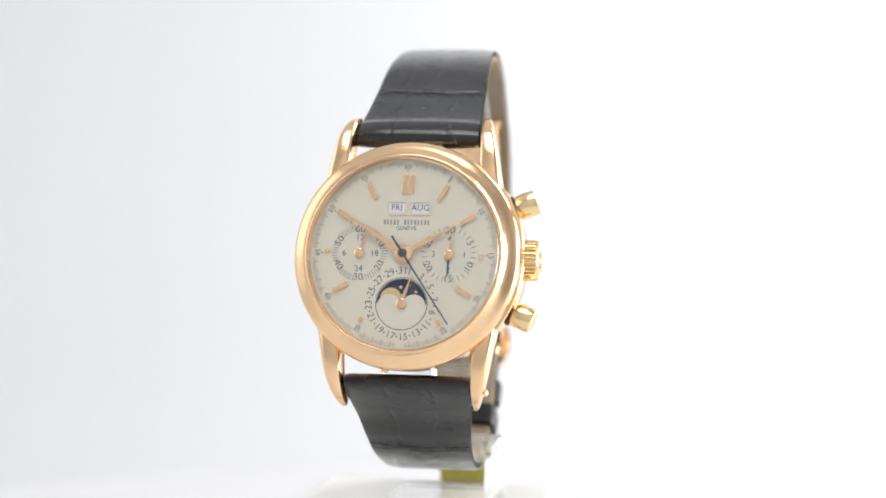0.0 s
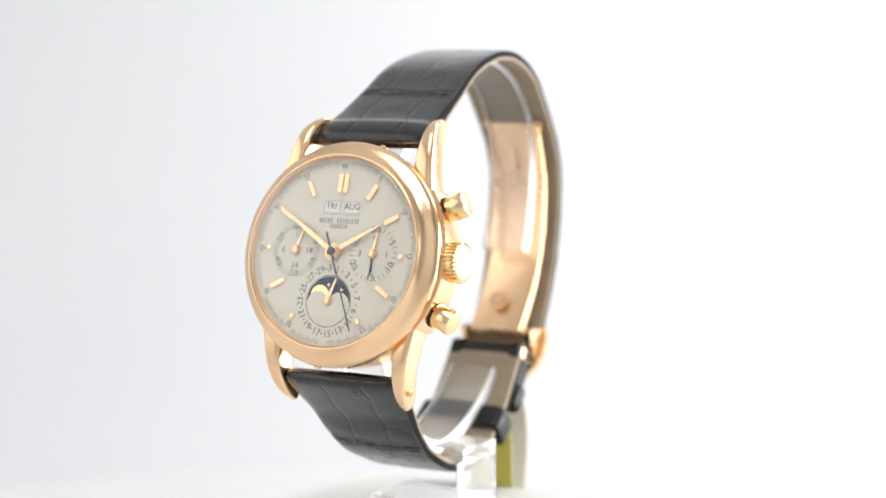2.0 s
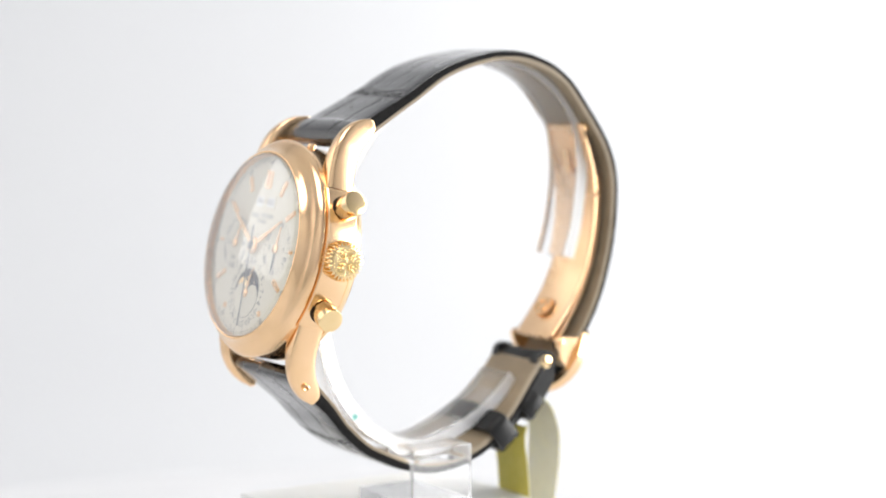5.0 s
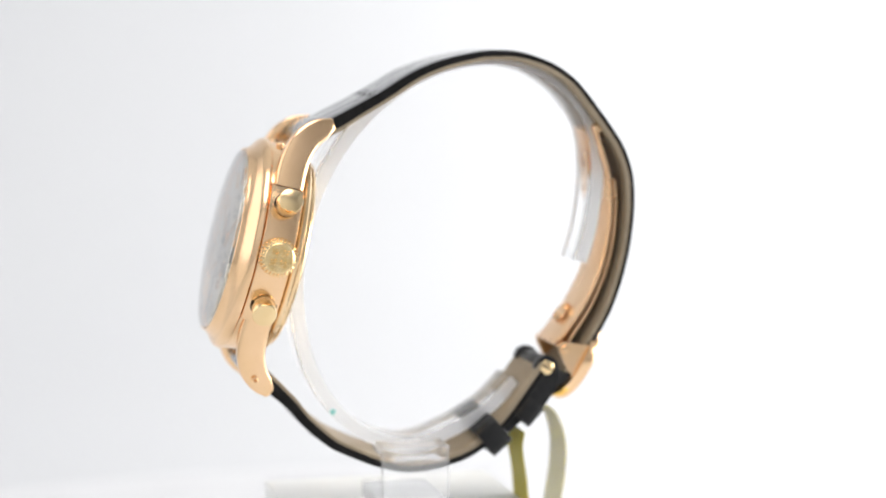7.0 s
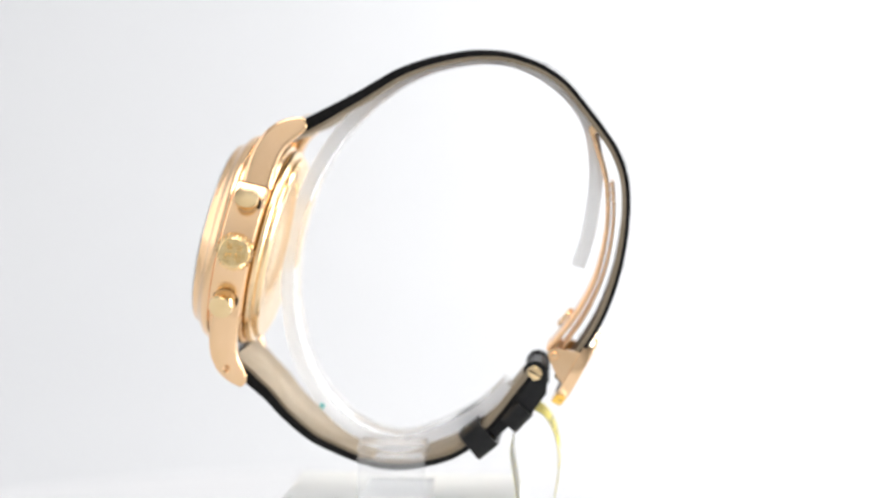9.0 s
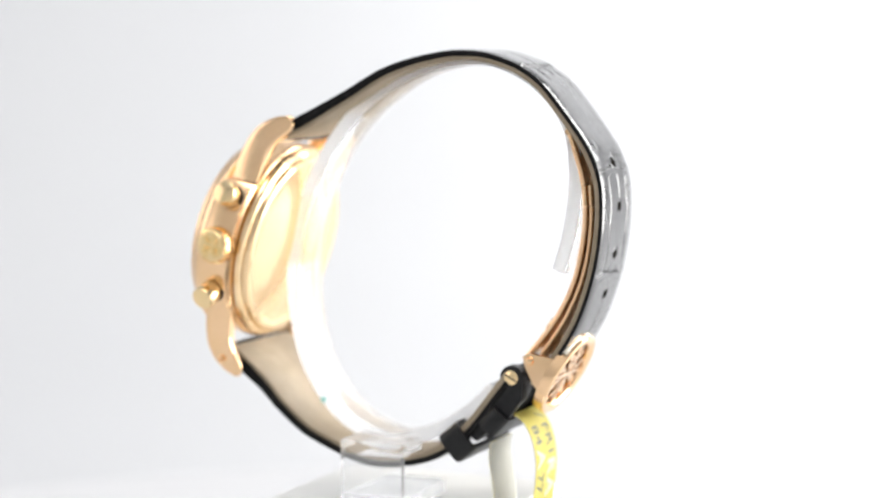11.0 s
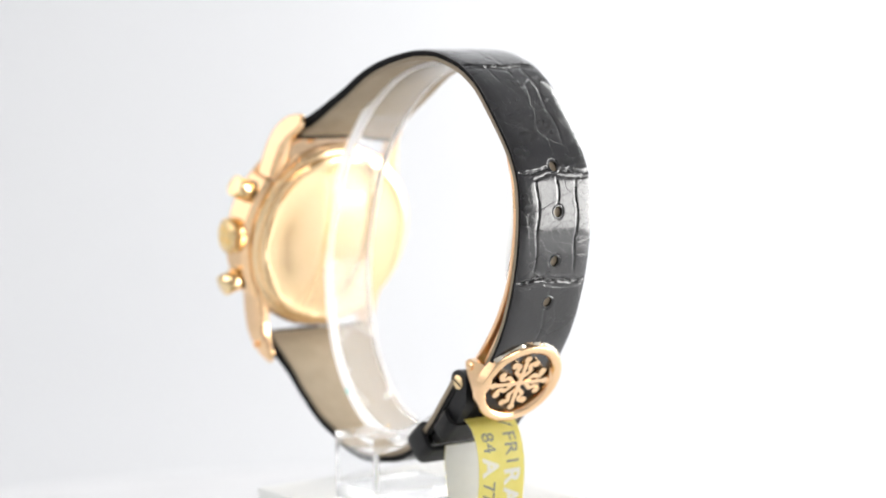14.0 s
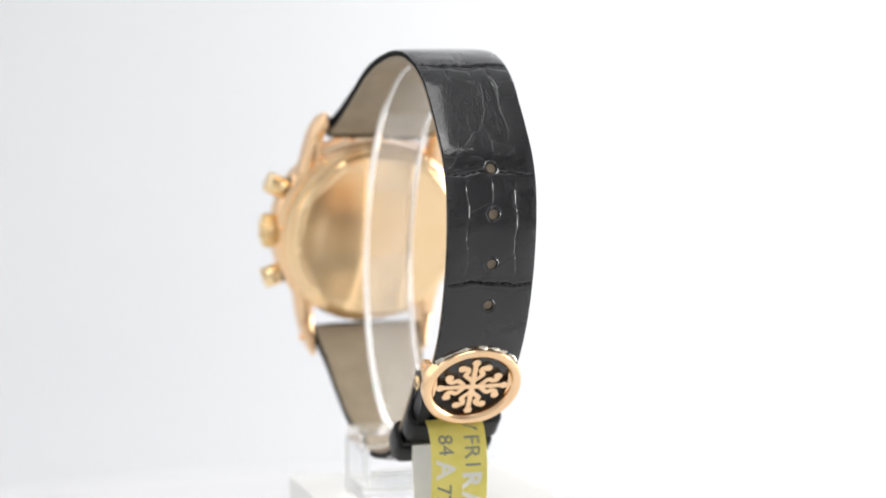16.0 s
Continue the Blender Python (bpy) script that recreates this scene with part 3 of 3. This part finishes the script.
def strap(name, points, side, widths, thick, creases, lines, holes, label):
    """A padded leather strap half: black scales outside, beige lining inside.
    widths and thick: (run, value) pairs; creases: (run, depth); lines: (run0, run1, u, depth); holes: runs."""
    line = spline(points, 0.22)
    wr, wv = zip(*widths)
    tr, tv = zip(*thick)
    nu = 76

    def top(s, u, half):
        d = 0.0
        for c, depth in creases:
            at = s - c - 0.30 * math.sin(3.1 * u + c) - 0.12 * math.sin(9 * u + 2 * c) - 0.06 * math.sin(27 * u + c)
            if abs(at) < 2.5:
                d -= 1.2 * depth * bump(at, 0.19)
                d -= 0.35 * depth * bump(at - 0.9 - 0.25 * math.sin(7 * u + c), 0.16)
                d += 0.22 * depth * bump(at + 0.6, 0.35)
                d -= 0.3 * depth * bump(at + 0.55 + 0.3 * math.sin(17 * u + 3 * c), 0.13)
        for s0, s1, lu, depth in lines:
            if s0 < s < s1:
                fade = min(1.0, (s - s0) / 1.2, (s1 - s) / 1.2)
                at = (u - lu - 0.03 * math.sin(s * 0.8 + 7 * lu)) * half
                d -= depth * fade * bump(at, 0.16)
        for h in holes:
            r = math.hypot(s - h, u * half + 0.1)
            d -= 0.8 * min(1.0, max(0.0, (1.15 - r) / 0.2))
        d += 0.03 * noise.noise((s * 0.3, u * 2.0, 3.0)) + 0.006 * noise.noise((s * 1.2, u * 8, 1.0))
        return d

    def seam(s):
        """How far down the side the black leather reaches, as a share of the thickness."""
        return float(np.interp(s, (0, 25, 55), (0.8, 0.66, 0.44)))

    def leather(i, s):
        mid = strap_x(line[0][i][0])
        half, t = np.interp(s, wr, wv) / 2, np.interp(s, tr, tv)
        pad = 0.28 * t * (1.0 if s < 12 else max(0.25, 1.0 - (s - 12) / 12))
        sec = []
        for k in range(nu + 1):
            u = -1 + 2 * k / nu
            sec.append((mid + u * half, 0.30 - 0.26 * abs(u) ** 8 - pad * 0.25 * u * u + top(s, u, half) * (1 - u ** 12)))
        sec.append((mid + half, -seam(s) * t))
        sec.append((mid - half, -seam(s) * t))
        return sec

    def lining(i, s):
        mid = strap_x(line[0][i][0])
        half, t = np.interp(s, wr, wv) / 2, np.interp(s, tr, tv)
        return rounded_section(mid - half + 0.06, mid + half - 0.06, -t, 0.01 - seam(s) * t, 0.06 * t, 3)

    body = part(name, band(line, side, leather), LEATHER, watch, label, angle=50)
    for x0, x1 in ((-0.35, 0.04), (0.35, -0.04)):
        def edge(i, s):
            t = np.interp(s, tr, tv)
            x = strap_x(line[0][i][0]) + (-1 if x0 > 0 else 1) * np.interp(s, wr, wv) / 2
            return rounded_section(min(x + x0, x + x1), max(x + x0, x + x1), -seam(s) * t - 0.04, 0.04 - 0.07 * t, 0.1, 2)

        part("painted_edge", band(line, side, edge), EDGE, body, "matt black painted strap edge", angle=50)
    nor = normals(line[0], side)
    for h in holes:
        i = int(np.argmin(abs(line[1] - h)))
        q, o = line[0][i], nor[i]
        seat = Matrix(((1, 0, 0, strap_x(q[0]) - 0.1), (0, -o[1], o[0], q[0]), (0, o[0], o[1], q[1]), (0, 0, 0, 1)))
        ring = part("hole_rim", lathe([(0.82, -0.6), (0.84, 0.24), (0.92, 0.33), (1.08, 0.34), (1.3, 0.2), (1.3, -0.6)], 36, True), LEATHER, body, "pressed rim of a punched strap hole", m=seat)
        part("hole_floor", lathe([(0, -0.28), (0.83, -0.28), (0.83, -0.5), (0, -0.5)], 24), LINING, ring, "beige lining seen in the hole", m=seat)
    part("lining", band(line, side, lining), LINING, body, "beige leather strap lining", angle=50)
    return line


def run_at(points, y, z):
    pts, run = spline(points, 0.3)
    return float(run[np.argmin((pts[:, 0] - y) ** 2 + (pts[:, 1] - z) ** 2)])


UP = [yz(18.9, -7.9), yz(19.7, -6.9), yz(21.2, -7.0), yz(23.0, -8.5), (-20.6, -9.2), (-15.1, -6.5), (-11.2, -4.5), (-5.4, -1.2), (-0.5, 0.6), (4.3, 1.7), (8.2, 2.2), (13.0, 2.0), (16.9, 1.0),
      (20.4, -0.5), (24.1, -3.2), (27.5, -7.2), (30.9, -11.7), (33.0, -15.1), (34.5, -19.4), (34.9, -24.4), (34.5, -30.1), (33.4, -35.9), (31.6, -41.6), (29.5, -46.1), (26.5, -50.7), (23.1, -55.1)]
c1, c2, c3, c4 = run_at(UP, -12.9, -5.2), run_at(UP, 20.4, -1.0), run_at(UP, 34.1, -17.6), run_at(UP, 33.8, -35.5)
strap("upper_strap", UP, 1, [(0, 20.5), (6, 20.1), (10, 19.4), (25, 17.6), (38, 16.0), (60, 15.2), (110, 14.6)], [(0, 2.0), (2, 2.9), (7, 2.8), (16, 2.2), (30, 1.8), (55, 1.5), (110, 1.35)],
      [(c1, 0.62), (c2, 0.42), (c3, 0.30), (c4, 0.36)],
      [(2, c1 - 1, -0.42, 0.13), (2, c1 - 1, 0.48, 0.13), (c1 + 1, c2 - 1, 0.05, 0.09), (c1 + 1, c1 + 9, -0.5, 0.10), (c1 + 1, c1 + 7, 0.55, 0.09), (c2 - 14, c2, -0.12, 0.07), (c2 + 0.3, c2 + 4.5, 0.42, 0.2), (c2 + 0.3, c2 + 3.5, -0.05, 0.18), (c2 + 0.3, c2 + 6, -0.5, 0.16), (c3 + 0.3, c3 + 5.5, -0.02, 0.12),
       (c2 + 1, c3 - 4, -0.5, 0.05), (c3 + 1, c4 - 1, -0.55, 0.16), (c3 + 1, c3 + 8, 0.0, 0.09), (c3 + 1, c4 - 1, 0.55, 0.14), (c4 + 1, 110, 0.0, 0.08)],
      [run_at(UP, 34.1, -16.6), run_at(UP, 35.1, -24.1), run_at(UP, 34.3, -32.1), run_at(UP, 32.7, -39.1)], "glossy black alligator strap half with punched holes")

LOW = [yz(-18.9, -7.0), yz(-19.7, -6.0), yz(-21.0, -6.6), (-31.0, -55.9), (-28.2, -58.4), (-25.0, -61.9), (-20.4, -65.7), (-15.4, -68.2), (-11.5, -69.7), (-6.5, -70.7), (-1.1, -70.3), (4.3, -68.8), (8.7, -66.0),
       (12.5, -62.1), (15.9, -57.7), (19.1, -53.5)]
d1, d2 = run_at(LOW, -23.2, -63.6), run_at(LOW, 0.9, -69.8)
strap("lower_strap", LOW, -1, [(0, 20.8), (6, 20.3), (10, 19.2), (18, 17.4), (30, 15.8), (80, 14.6)], [(0, 2.0), (2, 2.9), (7, 2.8), (14, 2.2), (24, 1.9), (80, 1.8)],
      [(d1, 0.6), (d2, 0.3)], [(2, d1 - 1, -0.35, 0.12), (2, d1 - 1, 0.42, 0.12), (d1 + 1, d1 + 9, 0.1, 0.10), (d1 + 1, d2, -0.5, 0.09), (d1 + 1, d2, 0.6, 0.09)], [],
      "glossy black alligator strap half ending in the clasp hinge")

# ---------- keepers, hinge and clasp ----------
def plane_yz(y, z, ang):
    """x stays across; the local y axis points along the strap at ang degrees, local z out of it."""
    a = radians(ang)
    return Matrix(((1, 0, 0, 0), (0, math.cos(a), math.sin(a), y), (0, math.sin(a), -math.cos(a), z), (0, 0, 0, 1)))


def loop(name, y, z, ang, length, deep, width, label):
    """A hollow leather loop: x across, z out of the strap."""
    outer = rounded_section(-width / 2, width / 2, -deep / 2, deep / 2, 1.5, 5)
    inner = rounded_section(-width / 2 + 0.9, width / 2 - 0.9, -deep / 2 + 0.9, deep / 2 - 0.9, 0.7, 5)
    bm = bmesh.new()
    n = len(outer)
    rings = []
    for ring_pts, ys in ((outer, (-length / 2, -length / 2 + 0.3, length / 2 - 0.3, length / 2)), (inner, (length / 2, -length / 2))):
        for k, yy in enumerate(ys):
            grow = 1.0 if ring_pts is inner or k in (1, 2) else 0.985
            rings.append([bm.verts.new((x * grow, yy, o * grow)) for x, o in ring_pts])
    for a, b in zip(rings, rings[1:] + rings[:1]):
        for i in range(n):
            bm.faces.new((a[i], a[(i + 1) % n], b[(i + 1) % n], b[i]))
    return part(name, bm, KEEPER, watch, label, m=Matrix.Translation((BACK_X, 0, 0)) @ plane_yz(y, z, ang))


loop("keeper", 8.9, -65.3, 40, 4.3, 5.9, 17.4, "wide black leather strap keeper")
loop("keeper", 15.5, -61.2, 47, 4.2, 3.9, 16.8, "black leather strap keeper by the hinge")

HINGE = (18.7, -53.5)
for sx in (1, -1):
    x0 = BACK_X + sx * 5.2
    ear = [(HINGE[0] + p, HINGE[1] + q) for p, q in arc(0, 0, 2.1, -10, 200, 14)] + [(HINGE[0] - 3.4, HINGE[1] - 3.8), (HINGE[0] - 4.6, HINGE[1] - 7.4), (HINGE[0] - 1.6, HINGE[1] - 8.6), (HINGE[0] + 2.0, HINGE[1] - 3.6)]
    bm = prism(ear, min(x0, x0 + sx * 1.9), max(x0, x0 + sx * 1.9), 0.35, 2)
    swap = Matrix(((0, 0, 1, 0), (1, 0, 0, 0), (0, 1, 0, 0), (0, 0, 0, 1)))
    part("hinge_ear", bm, KEEPER, watch, "folded black leather hinge ear", m=swap)
    screw = lathe([(0, 0.55), (1.0, 0.52), (1.25, 0.35), (1.3, 0), (0, 0)], 32)
    slot = block(-1.15, 1.15, -0.13, 0.13, 0.45, 0.57)
    at = Matrix.Translation((x0 + sx * 1.75, *HINGE)) @ Matrix.Rotation(radians(90 * sx), 4, "Y") @ Matrix.Rotation(radians(60), 4, "Z")
    head = part("screw", screw, YELLOW, watch, "slotted gold hinge screw", m=at)
    # thin dark bar painted as the slot's shade
    part("slot", slot, SHADOW_GAP, head, m=at)
bm = lathe([(0, -6.6), (1.5, -6.6), (1.7, -6.3), (1.7, 6.3), (1.5, 6.6), (0, 6.6)], 28)
part("hinge_barrel", bm, KEEPER, watch, "black leather wrapped hinge barrel", m=Matrix.Translation((BACK_X, *HINGE)) @ Matrix.Rotation(radians(90), 4, "Y"))
# leather tail under the clasp cover
tail = spline([(19.7, -54.7), (18.1, -58.1), (15.1, -61.9), (11.9, -65.0)], 0.6)
part("strap_tail", band(tail, -1, lambda i, s: rounded_section(BACK_X - 6.9, BACK_X + 6.9, -0.2, 1.9, 0.6, 4)), KEEPER, watch, "black leather strap tail tucked in the keepers")


def blade(name, points, half, thick, label):
    line = spline(points, 0.8)
    return part(name, band(line, 1, lambda i, s: rounded_section(BACK_X - half, BACK_X + half, -thick, 0, thick * 0.35, 3)), BRUSHED, watch, label)


inner = blade("clasp_blade", [(28.5, -11.2), (29.7, -14.9), (31.1, -19.9), (31.5, -25.4), (30.9, -31.4), (29.3, -37.5), (26.5, -43.1), (23.3, -47.5), (21.1, -50.1)], 5.3, 0.8, "curved rose gold folding clasp blade")
outer = blade("clasp_blade", [(32.1, -20.4), (32.4, -25.4), (31.9, -31.4), (30.5, -37.2), (27.9, -43.1), (24.8, -47.9), (22.9, -50.5)], 5.0, 0.6, "curved rose gold folding clasp blade")
part("end_bar", lathe([(0, -6.0), (0.7, -6.0), (0.8, -5.8), (0.8, 5.8), (0.7, 6.0), (0, 6.0)], 20), ROSE, watch, "clasp end bar",
     m=Matrix.Translation((BACK_X, 28.5, -11.4)) @ Matrix.Rotation(radians(90), 4, "Y"))
part("boss", lathe([(0, 0.5), (0.9, 0.45), (1.0, 0.15), (1.6, 0.15), (1.7, 0.4), (1.9, 0.4), (2.0, 0.0), (2.0, -0.3), (0, -0.3)], 32), ROSE, inner, "round clasp catch boss",
     m=Matrix.Translation((BACK_X - 0.5, 23.7, -44.6)) @ Matrix.Rotation(radians(49.5), 4, "X"))
part("clasp_slot", prism(arc(0, 0, 0.8, 0, 180, 8) + arc(0, -3.2, 0.8, 180, 360, 8), 0, 0.12), ROSE, inner, "slot in the clasp blade",
     m=Matrix.Translation((BACK_X - 0.6, 29.0, -16.4)) @ Matrix.Rotation(radians(102), 4, "X"))

# oval clasp cover: local x across, y up along the strap, z outward
COVER_AT = Vector((1.35, 26.0, -53.3))
along = Vector((0, 7.2, 12.9)).normalized()
outward = Vector((0, along.z, -along.y))
COVER = Matrix(((-1, 0, 0, COVER_AT.x), (0, along.y, outward.y, COVER_AT.y), (0, along.z, outward.z, COVER_AT.z), (0, 0, 0, 1)))
n = 96
bm = bmesh.new()
RIM = [(0, -1.2), (0, 0.35), (0.12, 0.62), (0.4, 0.78), (0.8, 0.84), (1.2, 0.72), (1.6, 0.42), (1.78, 0.0), (1.78, -1.2)]
rows = [[bm.verts.new(((8.5 - d) * math.cos(2 * math.pi * i / n), (7.8 - d) * math.sin(2 * math.pi * i / n), z)) for i in range(n)] for d, z in RIM]
for a, b in zip(rows, rows[1:] + rows[:1]):
    for i in range(n):
        bm.faces.new((a[i], a[(i + 1) % n], b[(i + 1) % n], b[i]))
cover = part("clasp_cover", bm, ROSE, watch, "oval rose gold clasp cover with pierced cross", m=COVER)
part("cover_ground", prism([(7.1 * math.cos(2 * math.pi * i / 64), 6.4 * math.sin(2 * math.pi * i / 64)) for i in range(64)], -1.15, -0.85), KEEPER, cover, "black leather behind the cross", m=COVER)


def petal(deg):
    """One arm of the pierced cross: a stem with a round tip and two scrolled lobes."""
    sx, sy = 6.15, 5.45

    def put(x, y):
        a = radians(deg)
        return ((x * math.cos(a) + y * math.sin(a)) * sx, (-x * math.sin(a) + y * math.cos(a)) * sy)

    out = [prism([put(x, y) for x, y in ((0.08, 0), (0.07, 0.84), (-0.07, 0.84), (-0.08, 0))], -0.62, 0.2, 0.08, 1),
           prism([put(0.12 * math.cos(radians(k * 24)), 0.90 + 0.12 * math.sin(radians(k * 24))) for k in range(15)], -0.62, 0.22, 0.08, 1)]
    for s in (-1, 1):
        pts, _ = spline([(s * x, y) for x, y in ((0.04, 0.22), (0.15, 0.33), (0.24, 0.44), (0.19, 0.56), (0.22, 0.66), (0.33, 0.70))], 0.03)
        nor = normals(pts, 1)
        wide = [0.06 + 0.03 * (k / (len(pts) - 1)) for k in range(len(pts))]
        left = [put(*(p + q * w)) for p, q, w in zip(pts, nor, wide)]
        right = [put(*(p - q * w)) for p, q, w in zip(pts, nor, wide)]
        out.append(prism(left + right[::-1], -0.62, 0.14, 0.05, 1))
        out.append(prism([put(s * 0.36 + 0.12 * math.cos(radians(k * 24)), 0.69 + 0.12 * math.sin(radians(k * 24))) for k in range(15)], -0.62, 0.17, 0.07, 1))
    return join(*out)


for k in range(4):
    part("cross_arm", petal(90 * k), ROSE, cover, "pierced gold cross arm", m=COVER, smooth=False)
part("cross_centre", lathe([(0, 0.24), (0.5, 0.2), (0.6, -0.6), (0, -0.6)], 20), ROSE, cover, m=COVER)
# side brackets from the cover to the hinge
for sx in (1, -1):
    x0 = BACK_X + sx * 6.2
    bm = prism([(20.8, -49.7), (21.9, -49.1), (27.2, -49.9), (26.5, -53.2), (23.8, -56.0), (22.5, -54.0), (21.1, -51.1)], min(x0, x0 + sx * 1.1), max(x0, x0 + sx * 1.1), 0.25, 2)
    part("clasp_bracket", bm, ROSE, cover, m=Matrix(((0, 0, 1, 0), (1, 0, 0, 0), (0, 1, 0, 0), (0, 0, 0, 1))))
    part("rivet", lathe([(0, 0.4), (0.6, 0.3), (0.75, 0), (0, 0)], 20), ROSE, cover, m=Matrix.Translation((x0 + sx * 1.1, 22.1, -50.4)) @ Matrix.Rotation(radians(90 * sx), 4, "Y"))
# crumpled protective film at the cover's upper rim
film = bmesh.new()
cols = []
for i in range(26):
    a = radians(38 + 104 * i / 25)
    cols.append([film.verts.new(((8.3 + d) * math.cos(a) + 0.25 * noise.noise((i * 0.9, k, 2)), (7.5 + d) * math.sin(a) + 0.35 * noise.noise((i * 0.8, k, 5)), h + 0.9 * noise.noise((i * 0.7, k * 1.3, 9)))) for k, (d, h) in enumerate(((0.0, 0.3), (0.5, -0.1), (0.8, -0.7)))])
for a, b in zip(cols, cols[1:]):
    for k in range(2):
        film.faces.new((a[k], a[k + 1], b[k + 1], b[k]))
part("protective_film", film, grain(material("film", (0.75, 0.70, 0.58), 0.2, 0.4), 800, (0.55, 0.50, 0.40), (0.85, 0.80, 0.68)), cover, "crumpled shiny film on the cover rim", m=COVER)

# ---------- price tag ----------
tag = thing("paper_tag", "yellow and white printed paper tag looped round the strap keeper", "tag")
TAG_LINE = [(18.5, -60.1), (20.5, -61.5), (22.1, -64.5), (22.8, -68.5), (22.5, -73.5), (21.5, -79.5), (20.3, -85.5), (18.7, -89.5), (16.9, -90.5), (16.2, -86.5), (15.8, -79.5), (15.3, -73.5), (14.5, -68.0), (14.9, -65.0)]
tag_line = spline(TAG_LINE, 0.5)
TAG_X = 2.2
part("yellow_face", band(tag_line, 1, lambda i, s: [(TAG_X - 4.9 + 0.02 * s, 0.0), (TAG_X + 4.9 + 0.02 * s, 0.0), (TAG_X + 4.9 + 0.02 * s, 0.09), (TAG_X - 4.9 + 0.02 * s, 0.09)]), TAG, tag, "yellow printed tag face")
part("white_back", band(tag_line, 1, lambda i, s: [(TAG_X - 4.9 + 0.02 * s, -0.1), (TAG_X + 4.9 + 0.02 * s, -0.1), (TAG_X + 4.9 + 0.02 * s, -0.01), (TAG_X - 4.9 + 0.02 * s, -0.01)]), TAG_WHITE, tag, "white tag back")


def on_tag(body, size, s0, dx, mat, bold=0.0):
    """Letters that run down the hanging strip, bent along it."""
    bm = lettering(body, size, 0, 0, 0.0, 0, 0.03, bold)
    pts, run = tag_line
    nor = normals(pts, 1)
    for v in bm.verts:
        s = s0 + v.co.x
        y = np.array([np.interp(s, run, pts[:, k]) for k in (0, 1)])
        q = np.array([np.interp(s, run, nor[:, k]) for k in (0, 1)])
        o = 0.095 + v.co.z
        v.co = (TAG_X + 0.02 * s - dx - v.co.y * -1 * -1, y[0] + q[0] * o, y[1] + q[1] * o)
    return part("print", bm, mat, tag, smooth=False)


on_tag("84", 3.7, 5.2, -2.4, TAG_PRINT)
on_tag("A", 4.6, 9.3, -2.6, TAG_WHITE, 0.03)
on_tag("77", 3.7, 13.6, -2.8, TAG_PRINT)
on_tag("7", 3.7, 2.0, 2.3, TAG_PRINT)
on_tag("FR1", 3.9, 6.6, 2.2, TAG_PRINT)
on_tag("R", 4.6, 11.2, 2.0, TAG_WHITE, 0.03)
on_tag("A", 4.6, 14.8, 2.0, TAG_WHITE, 0.03)


# ---------- movement ----------
def motions():
    times = [k * 0.5 for k in range(33)]
    for ob in (turntable, plinth, stand, watch, tag):
        walk(ob, [(t, pose(0, 0, LENS_Z, 0, 0, turn(t))) for t in times])
    seat = CASE.copy()
    seat.translation *= MM
    walk(chrono, [(t, seat @ Matrix.Rotation(-radians(145.2 + 6.0 * t), 4, "Z")) for t in times])


motions()
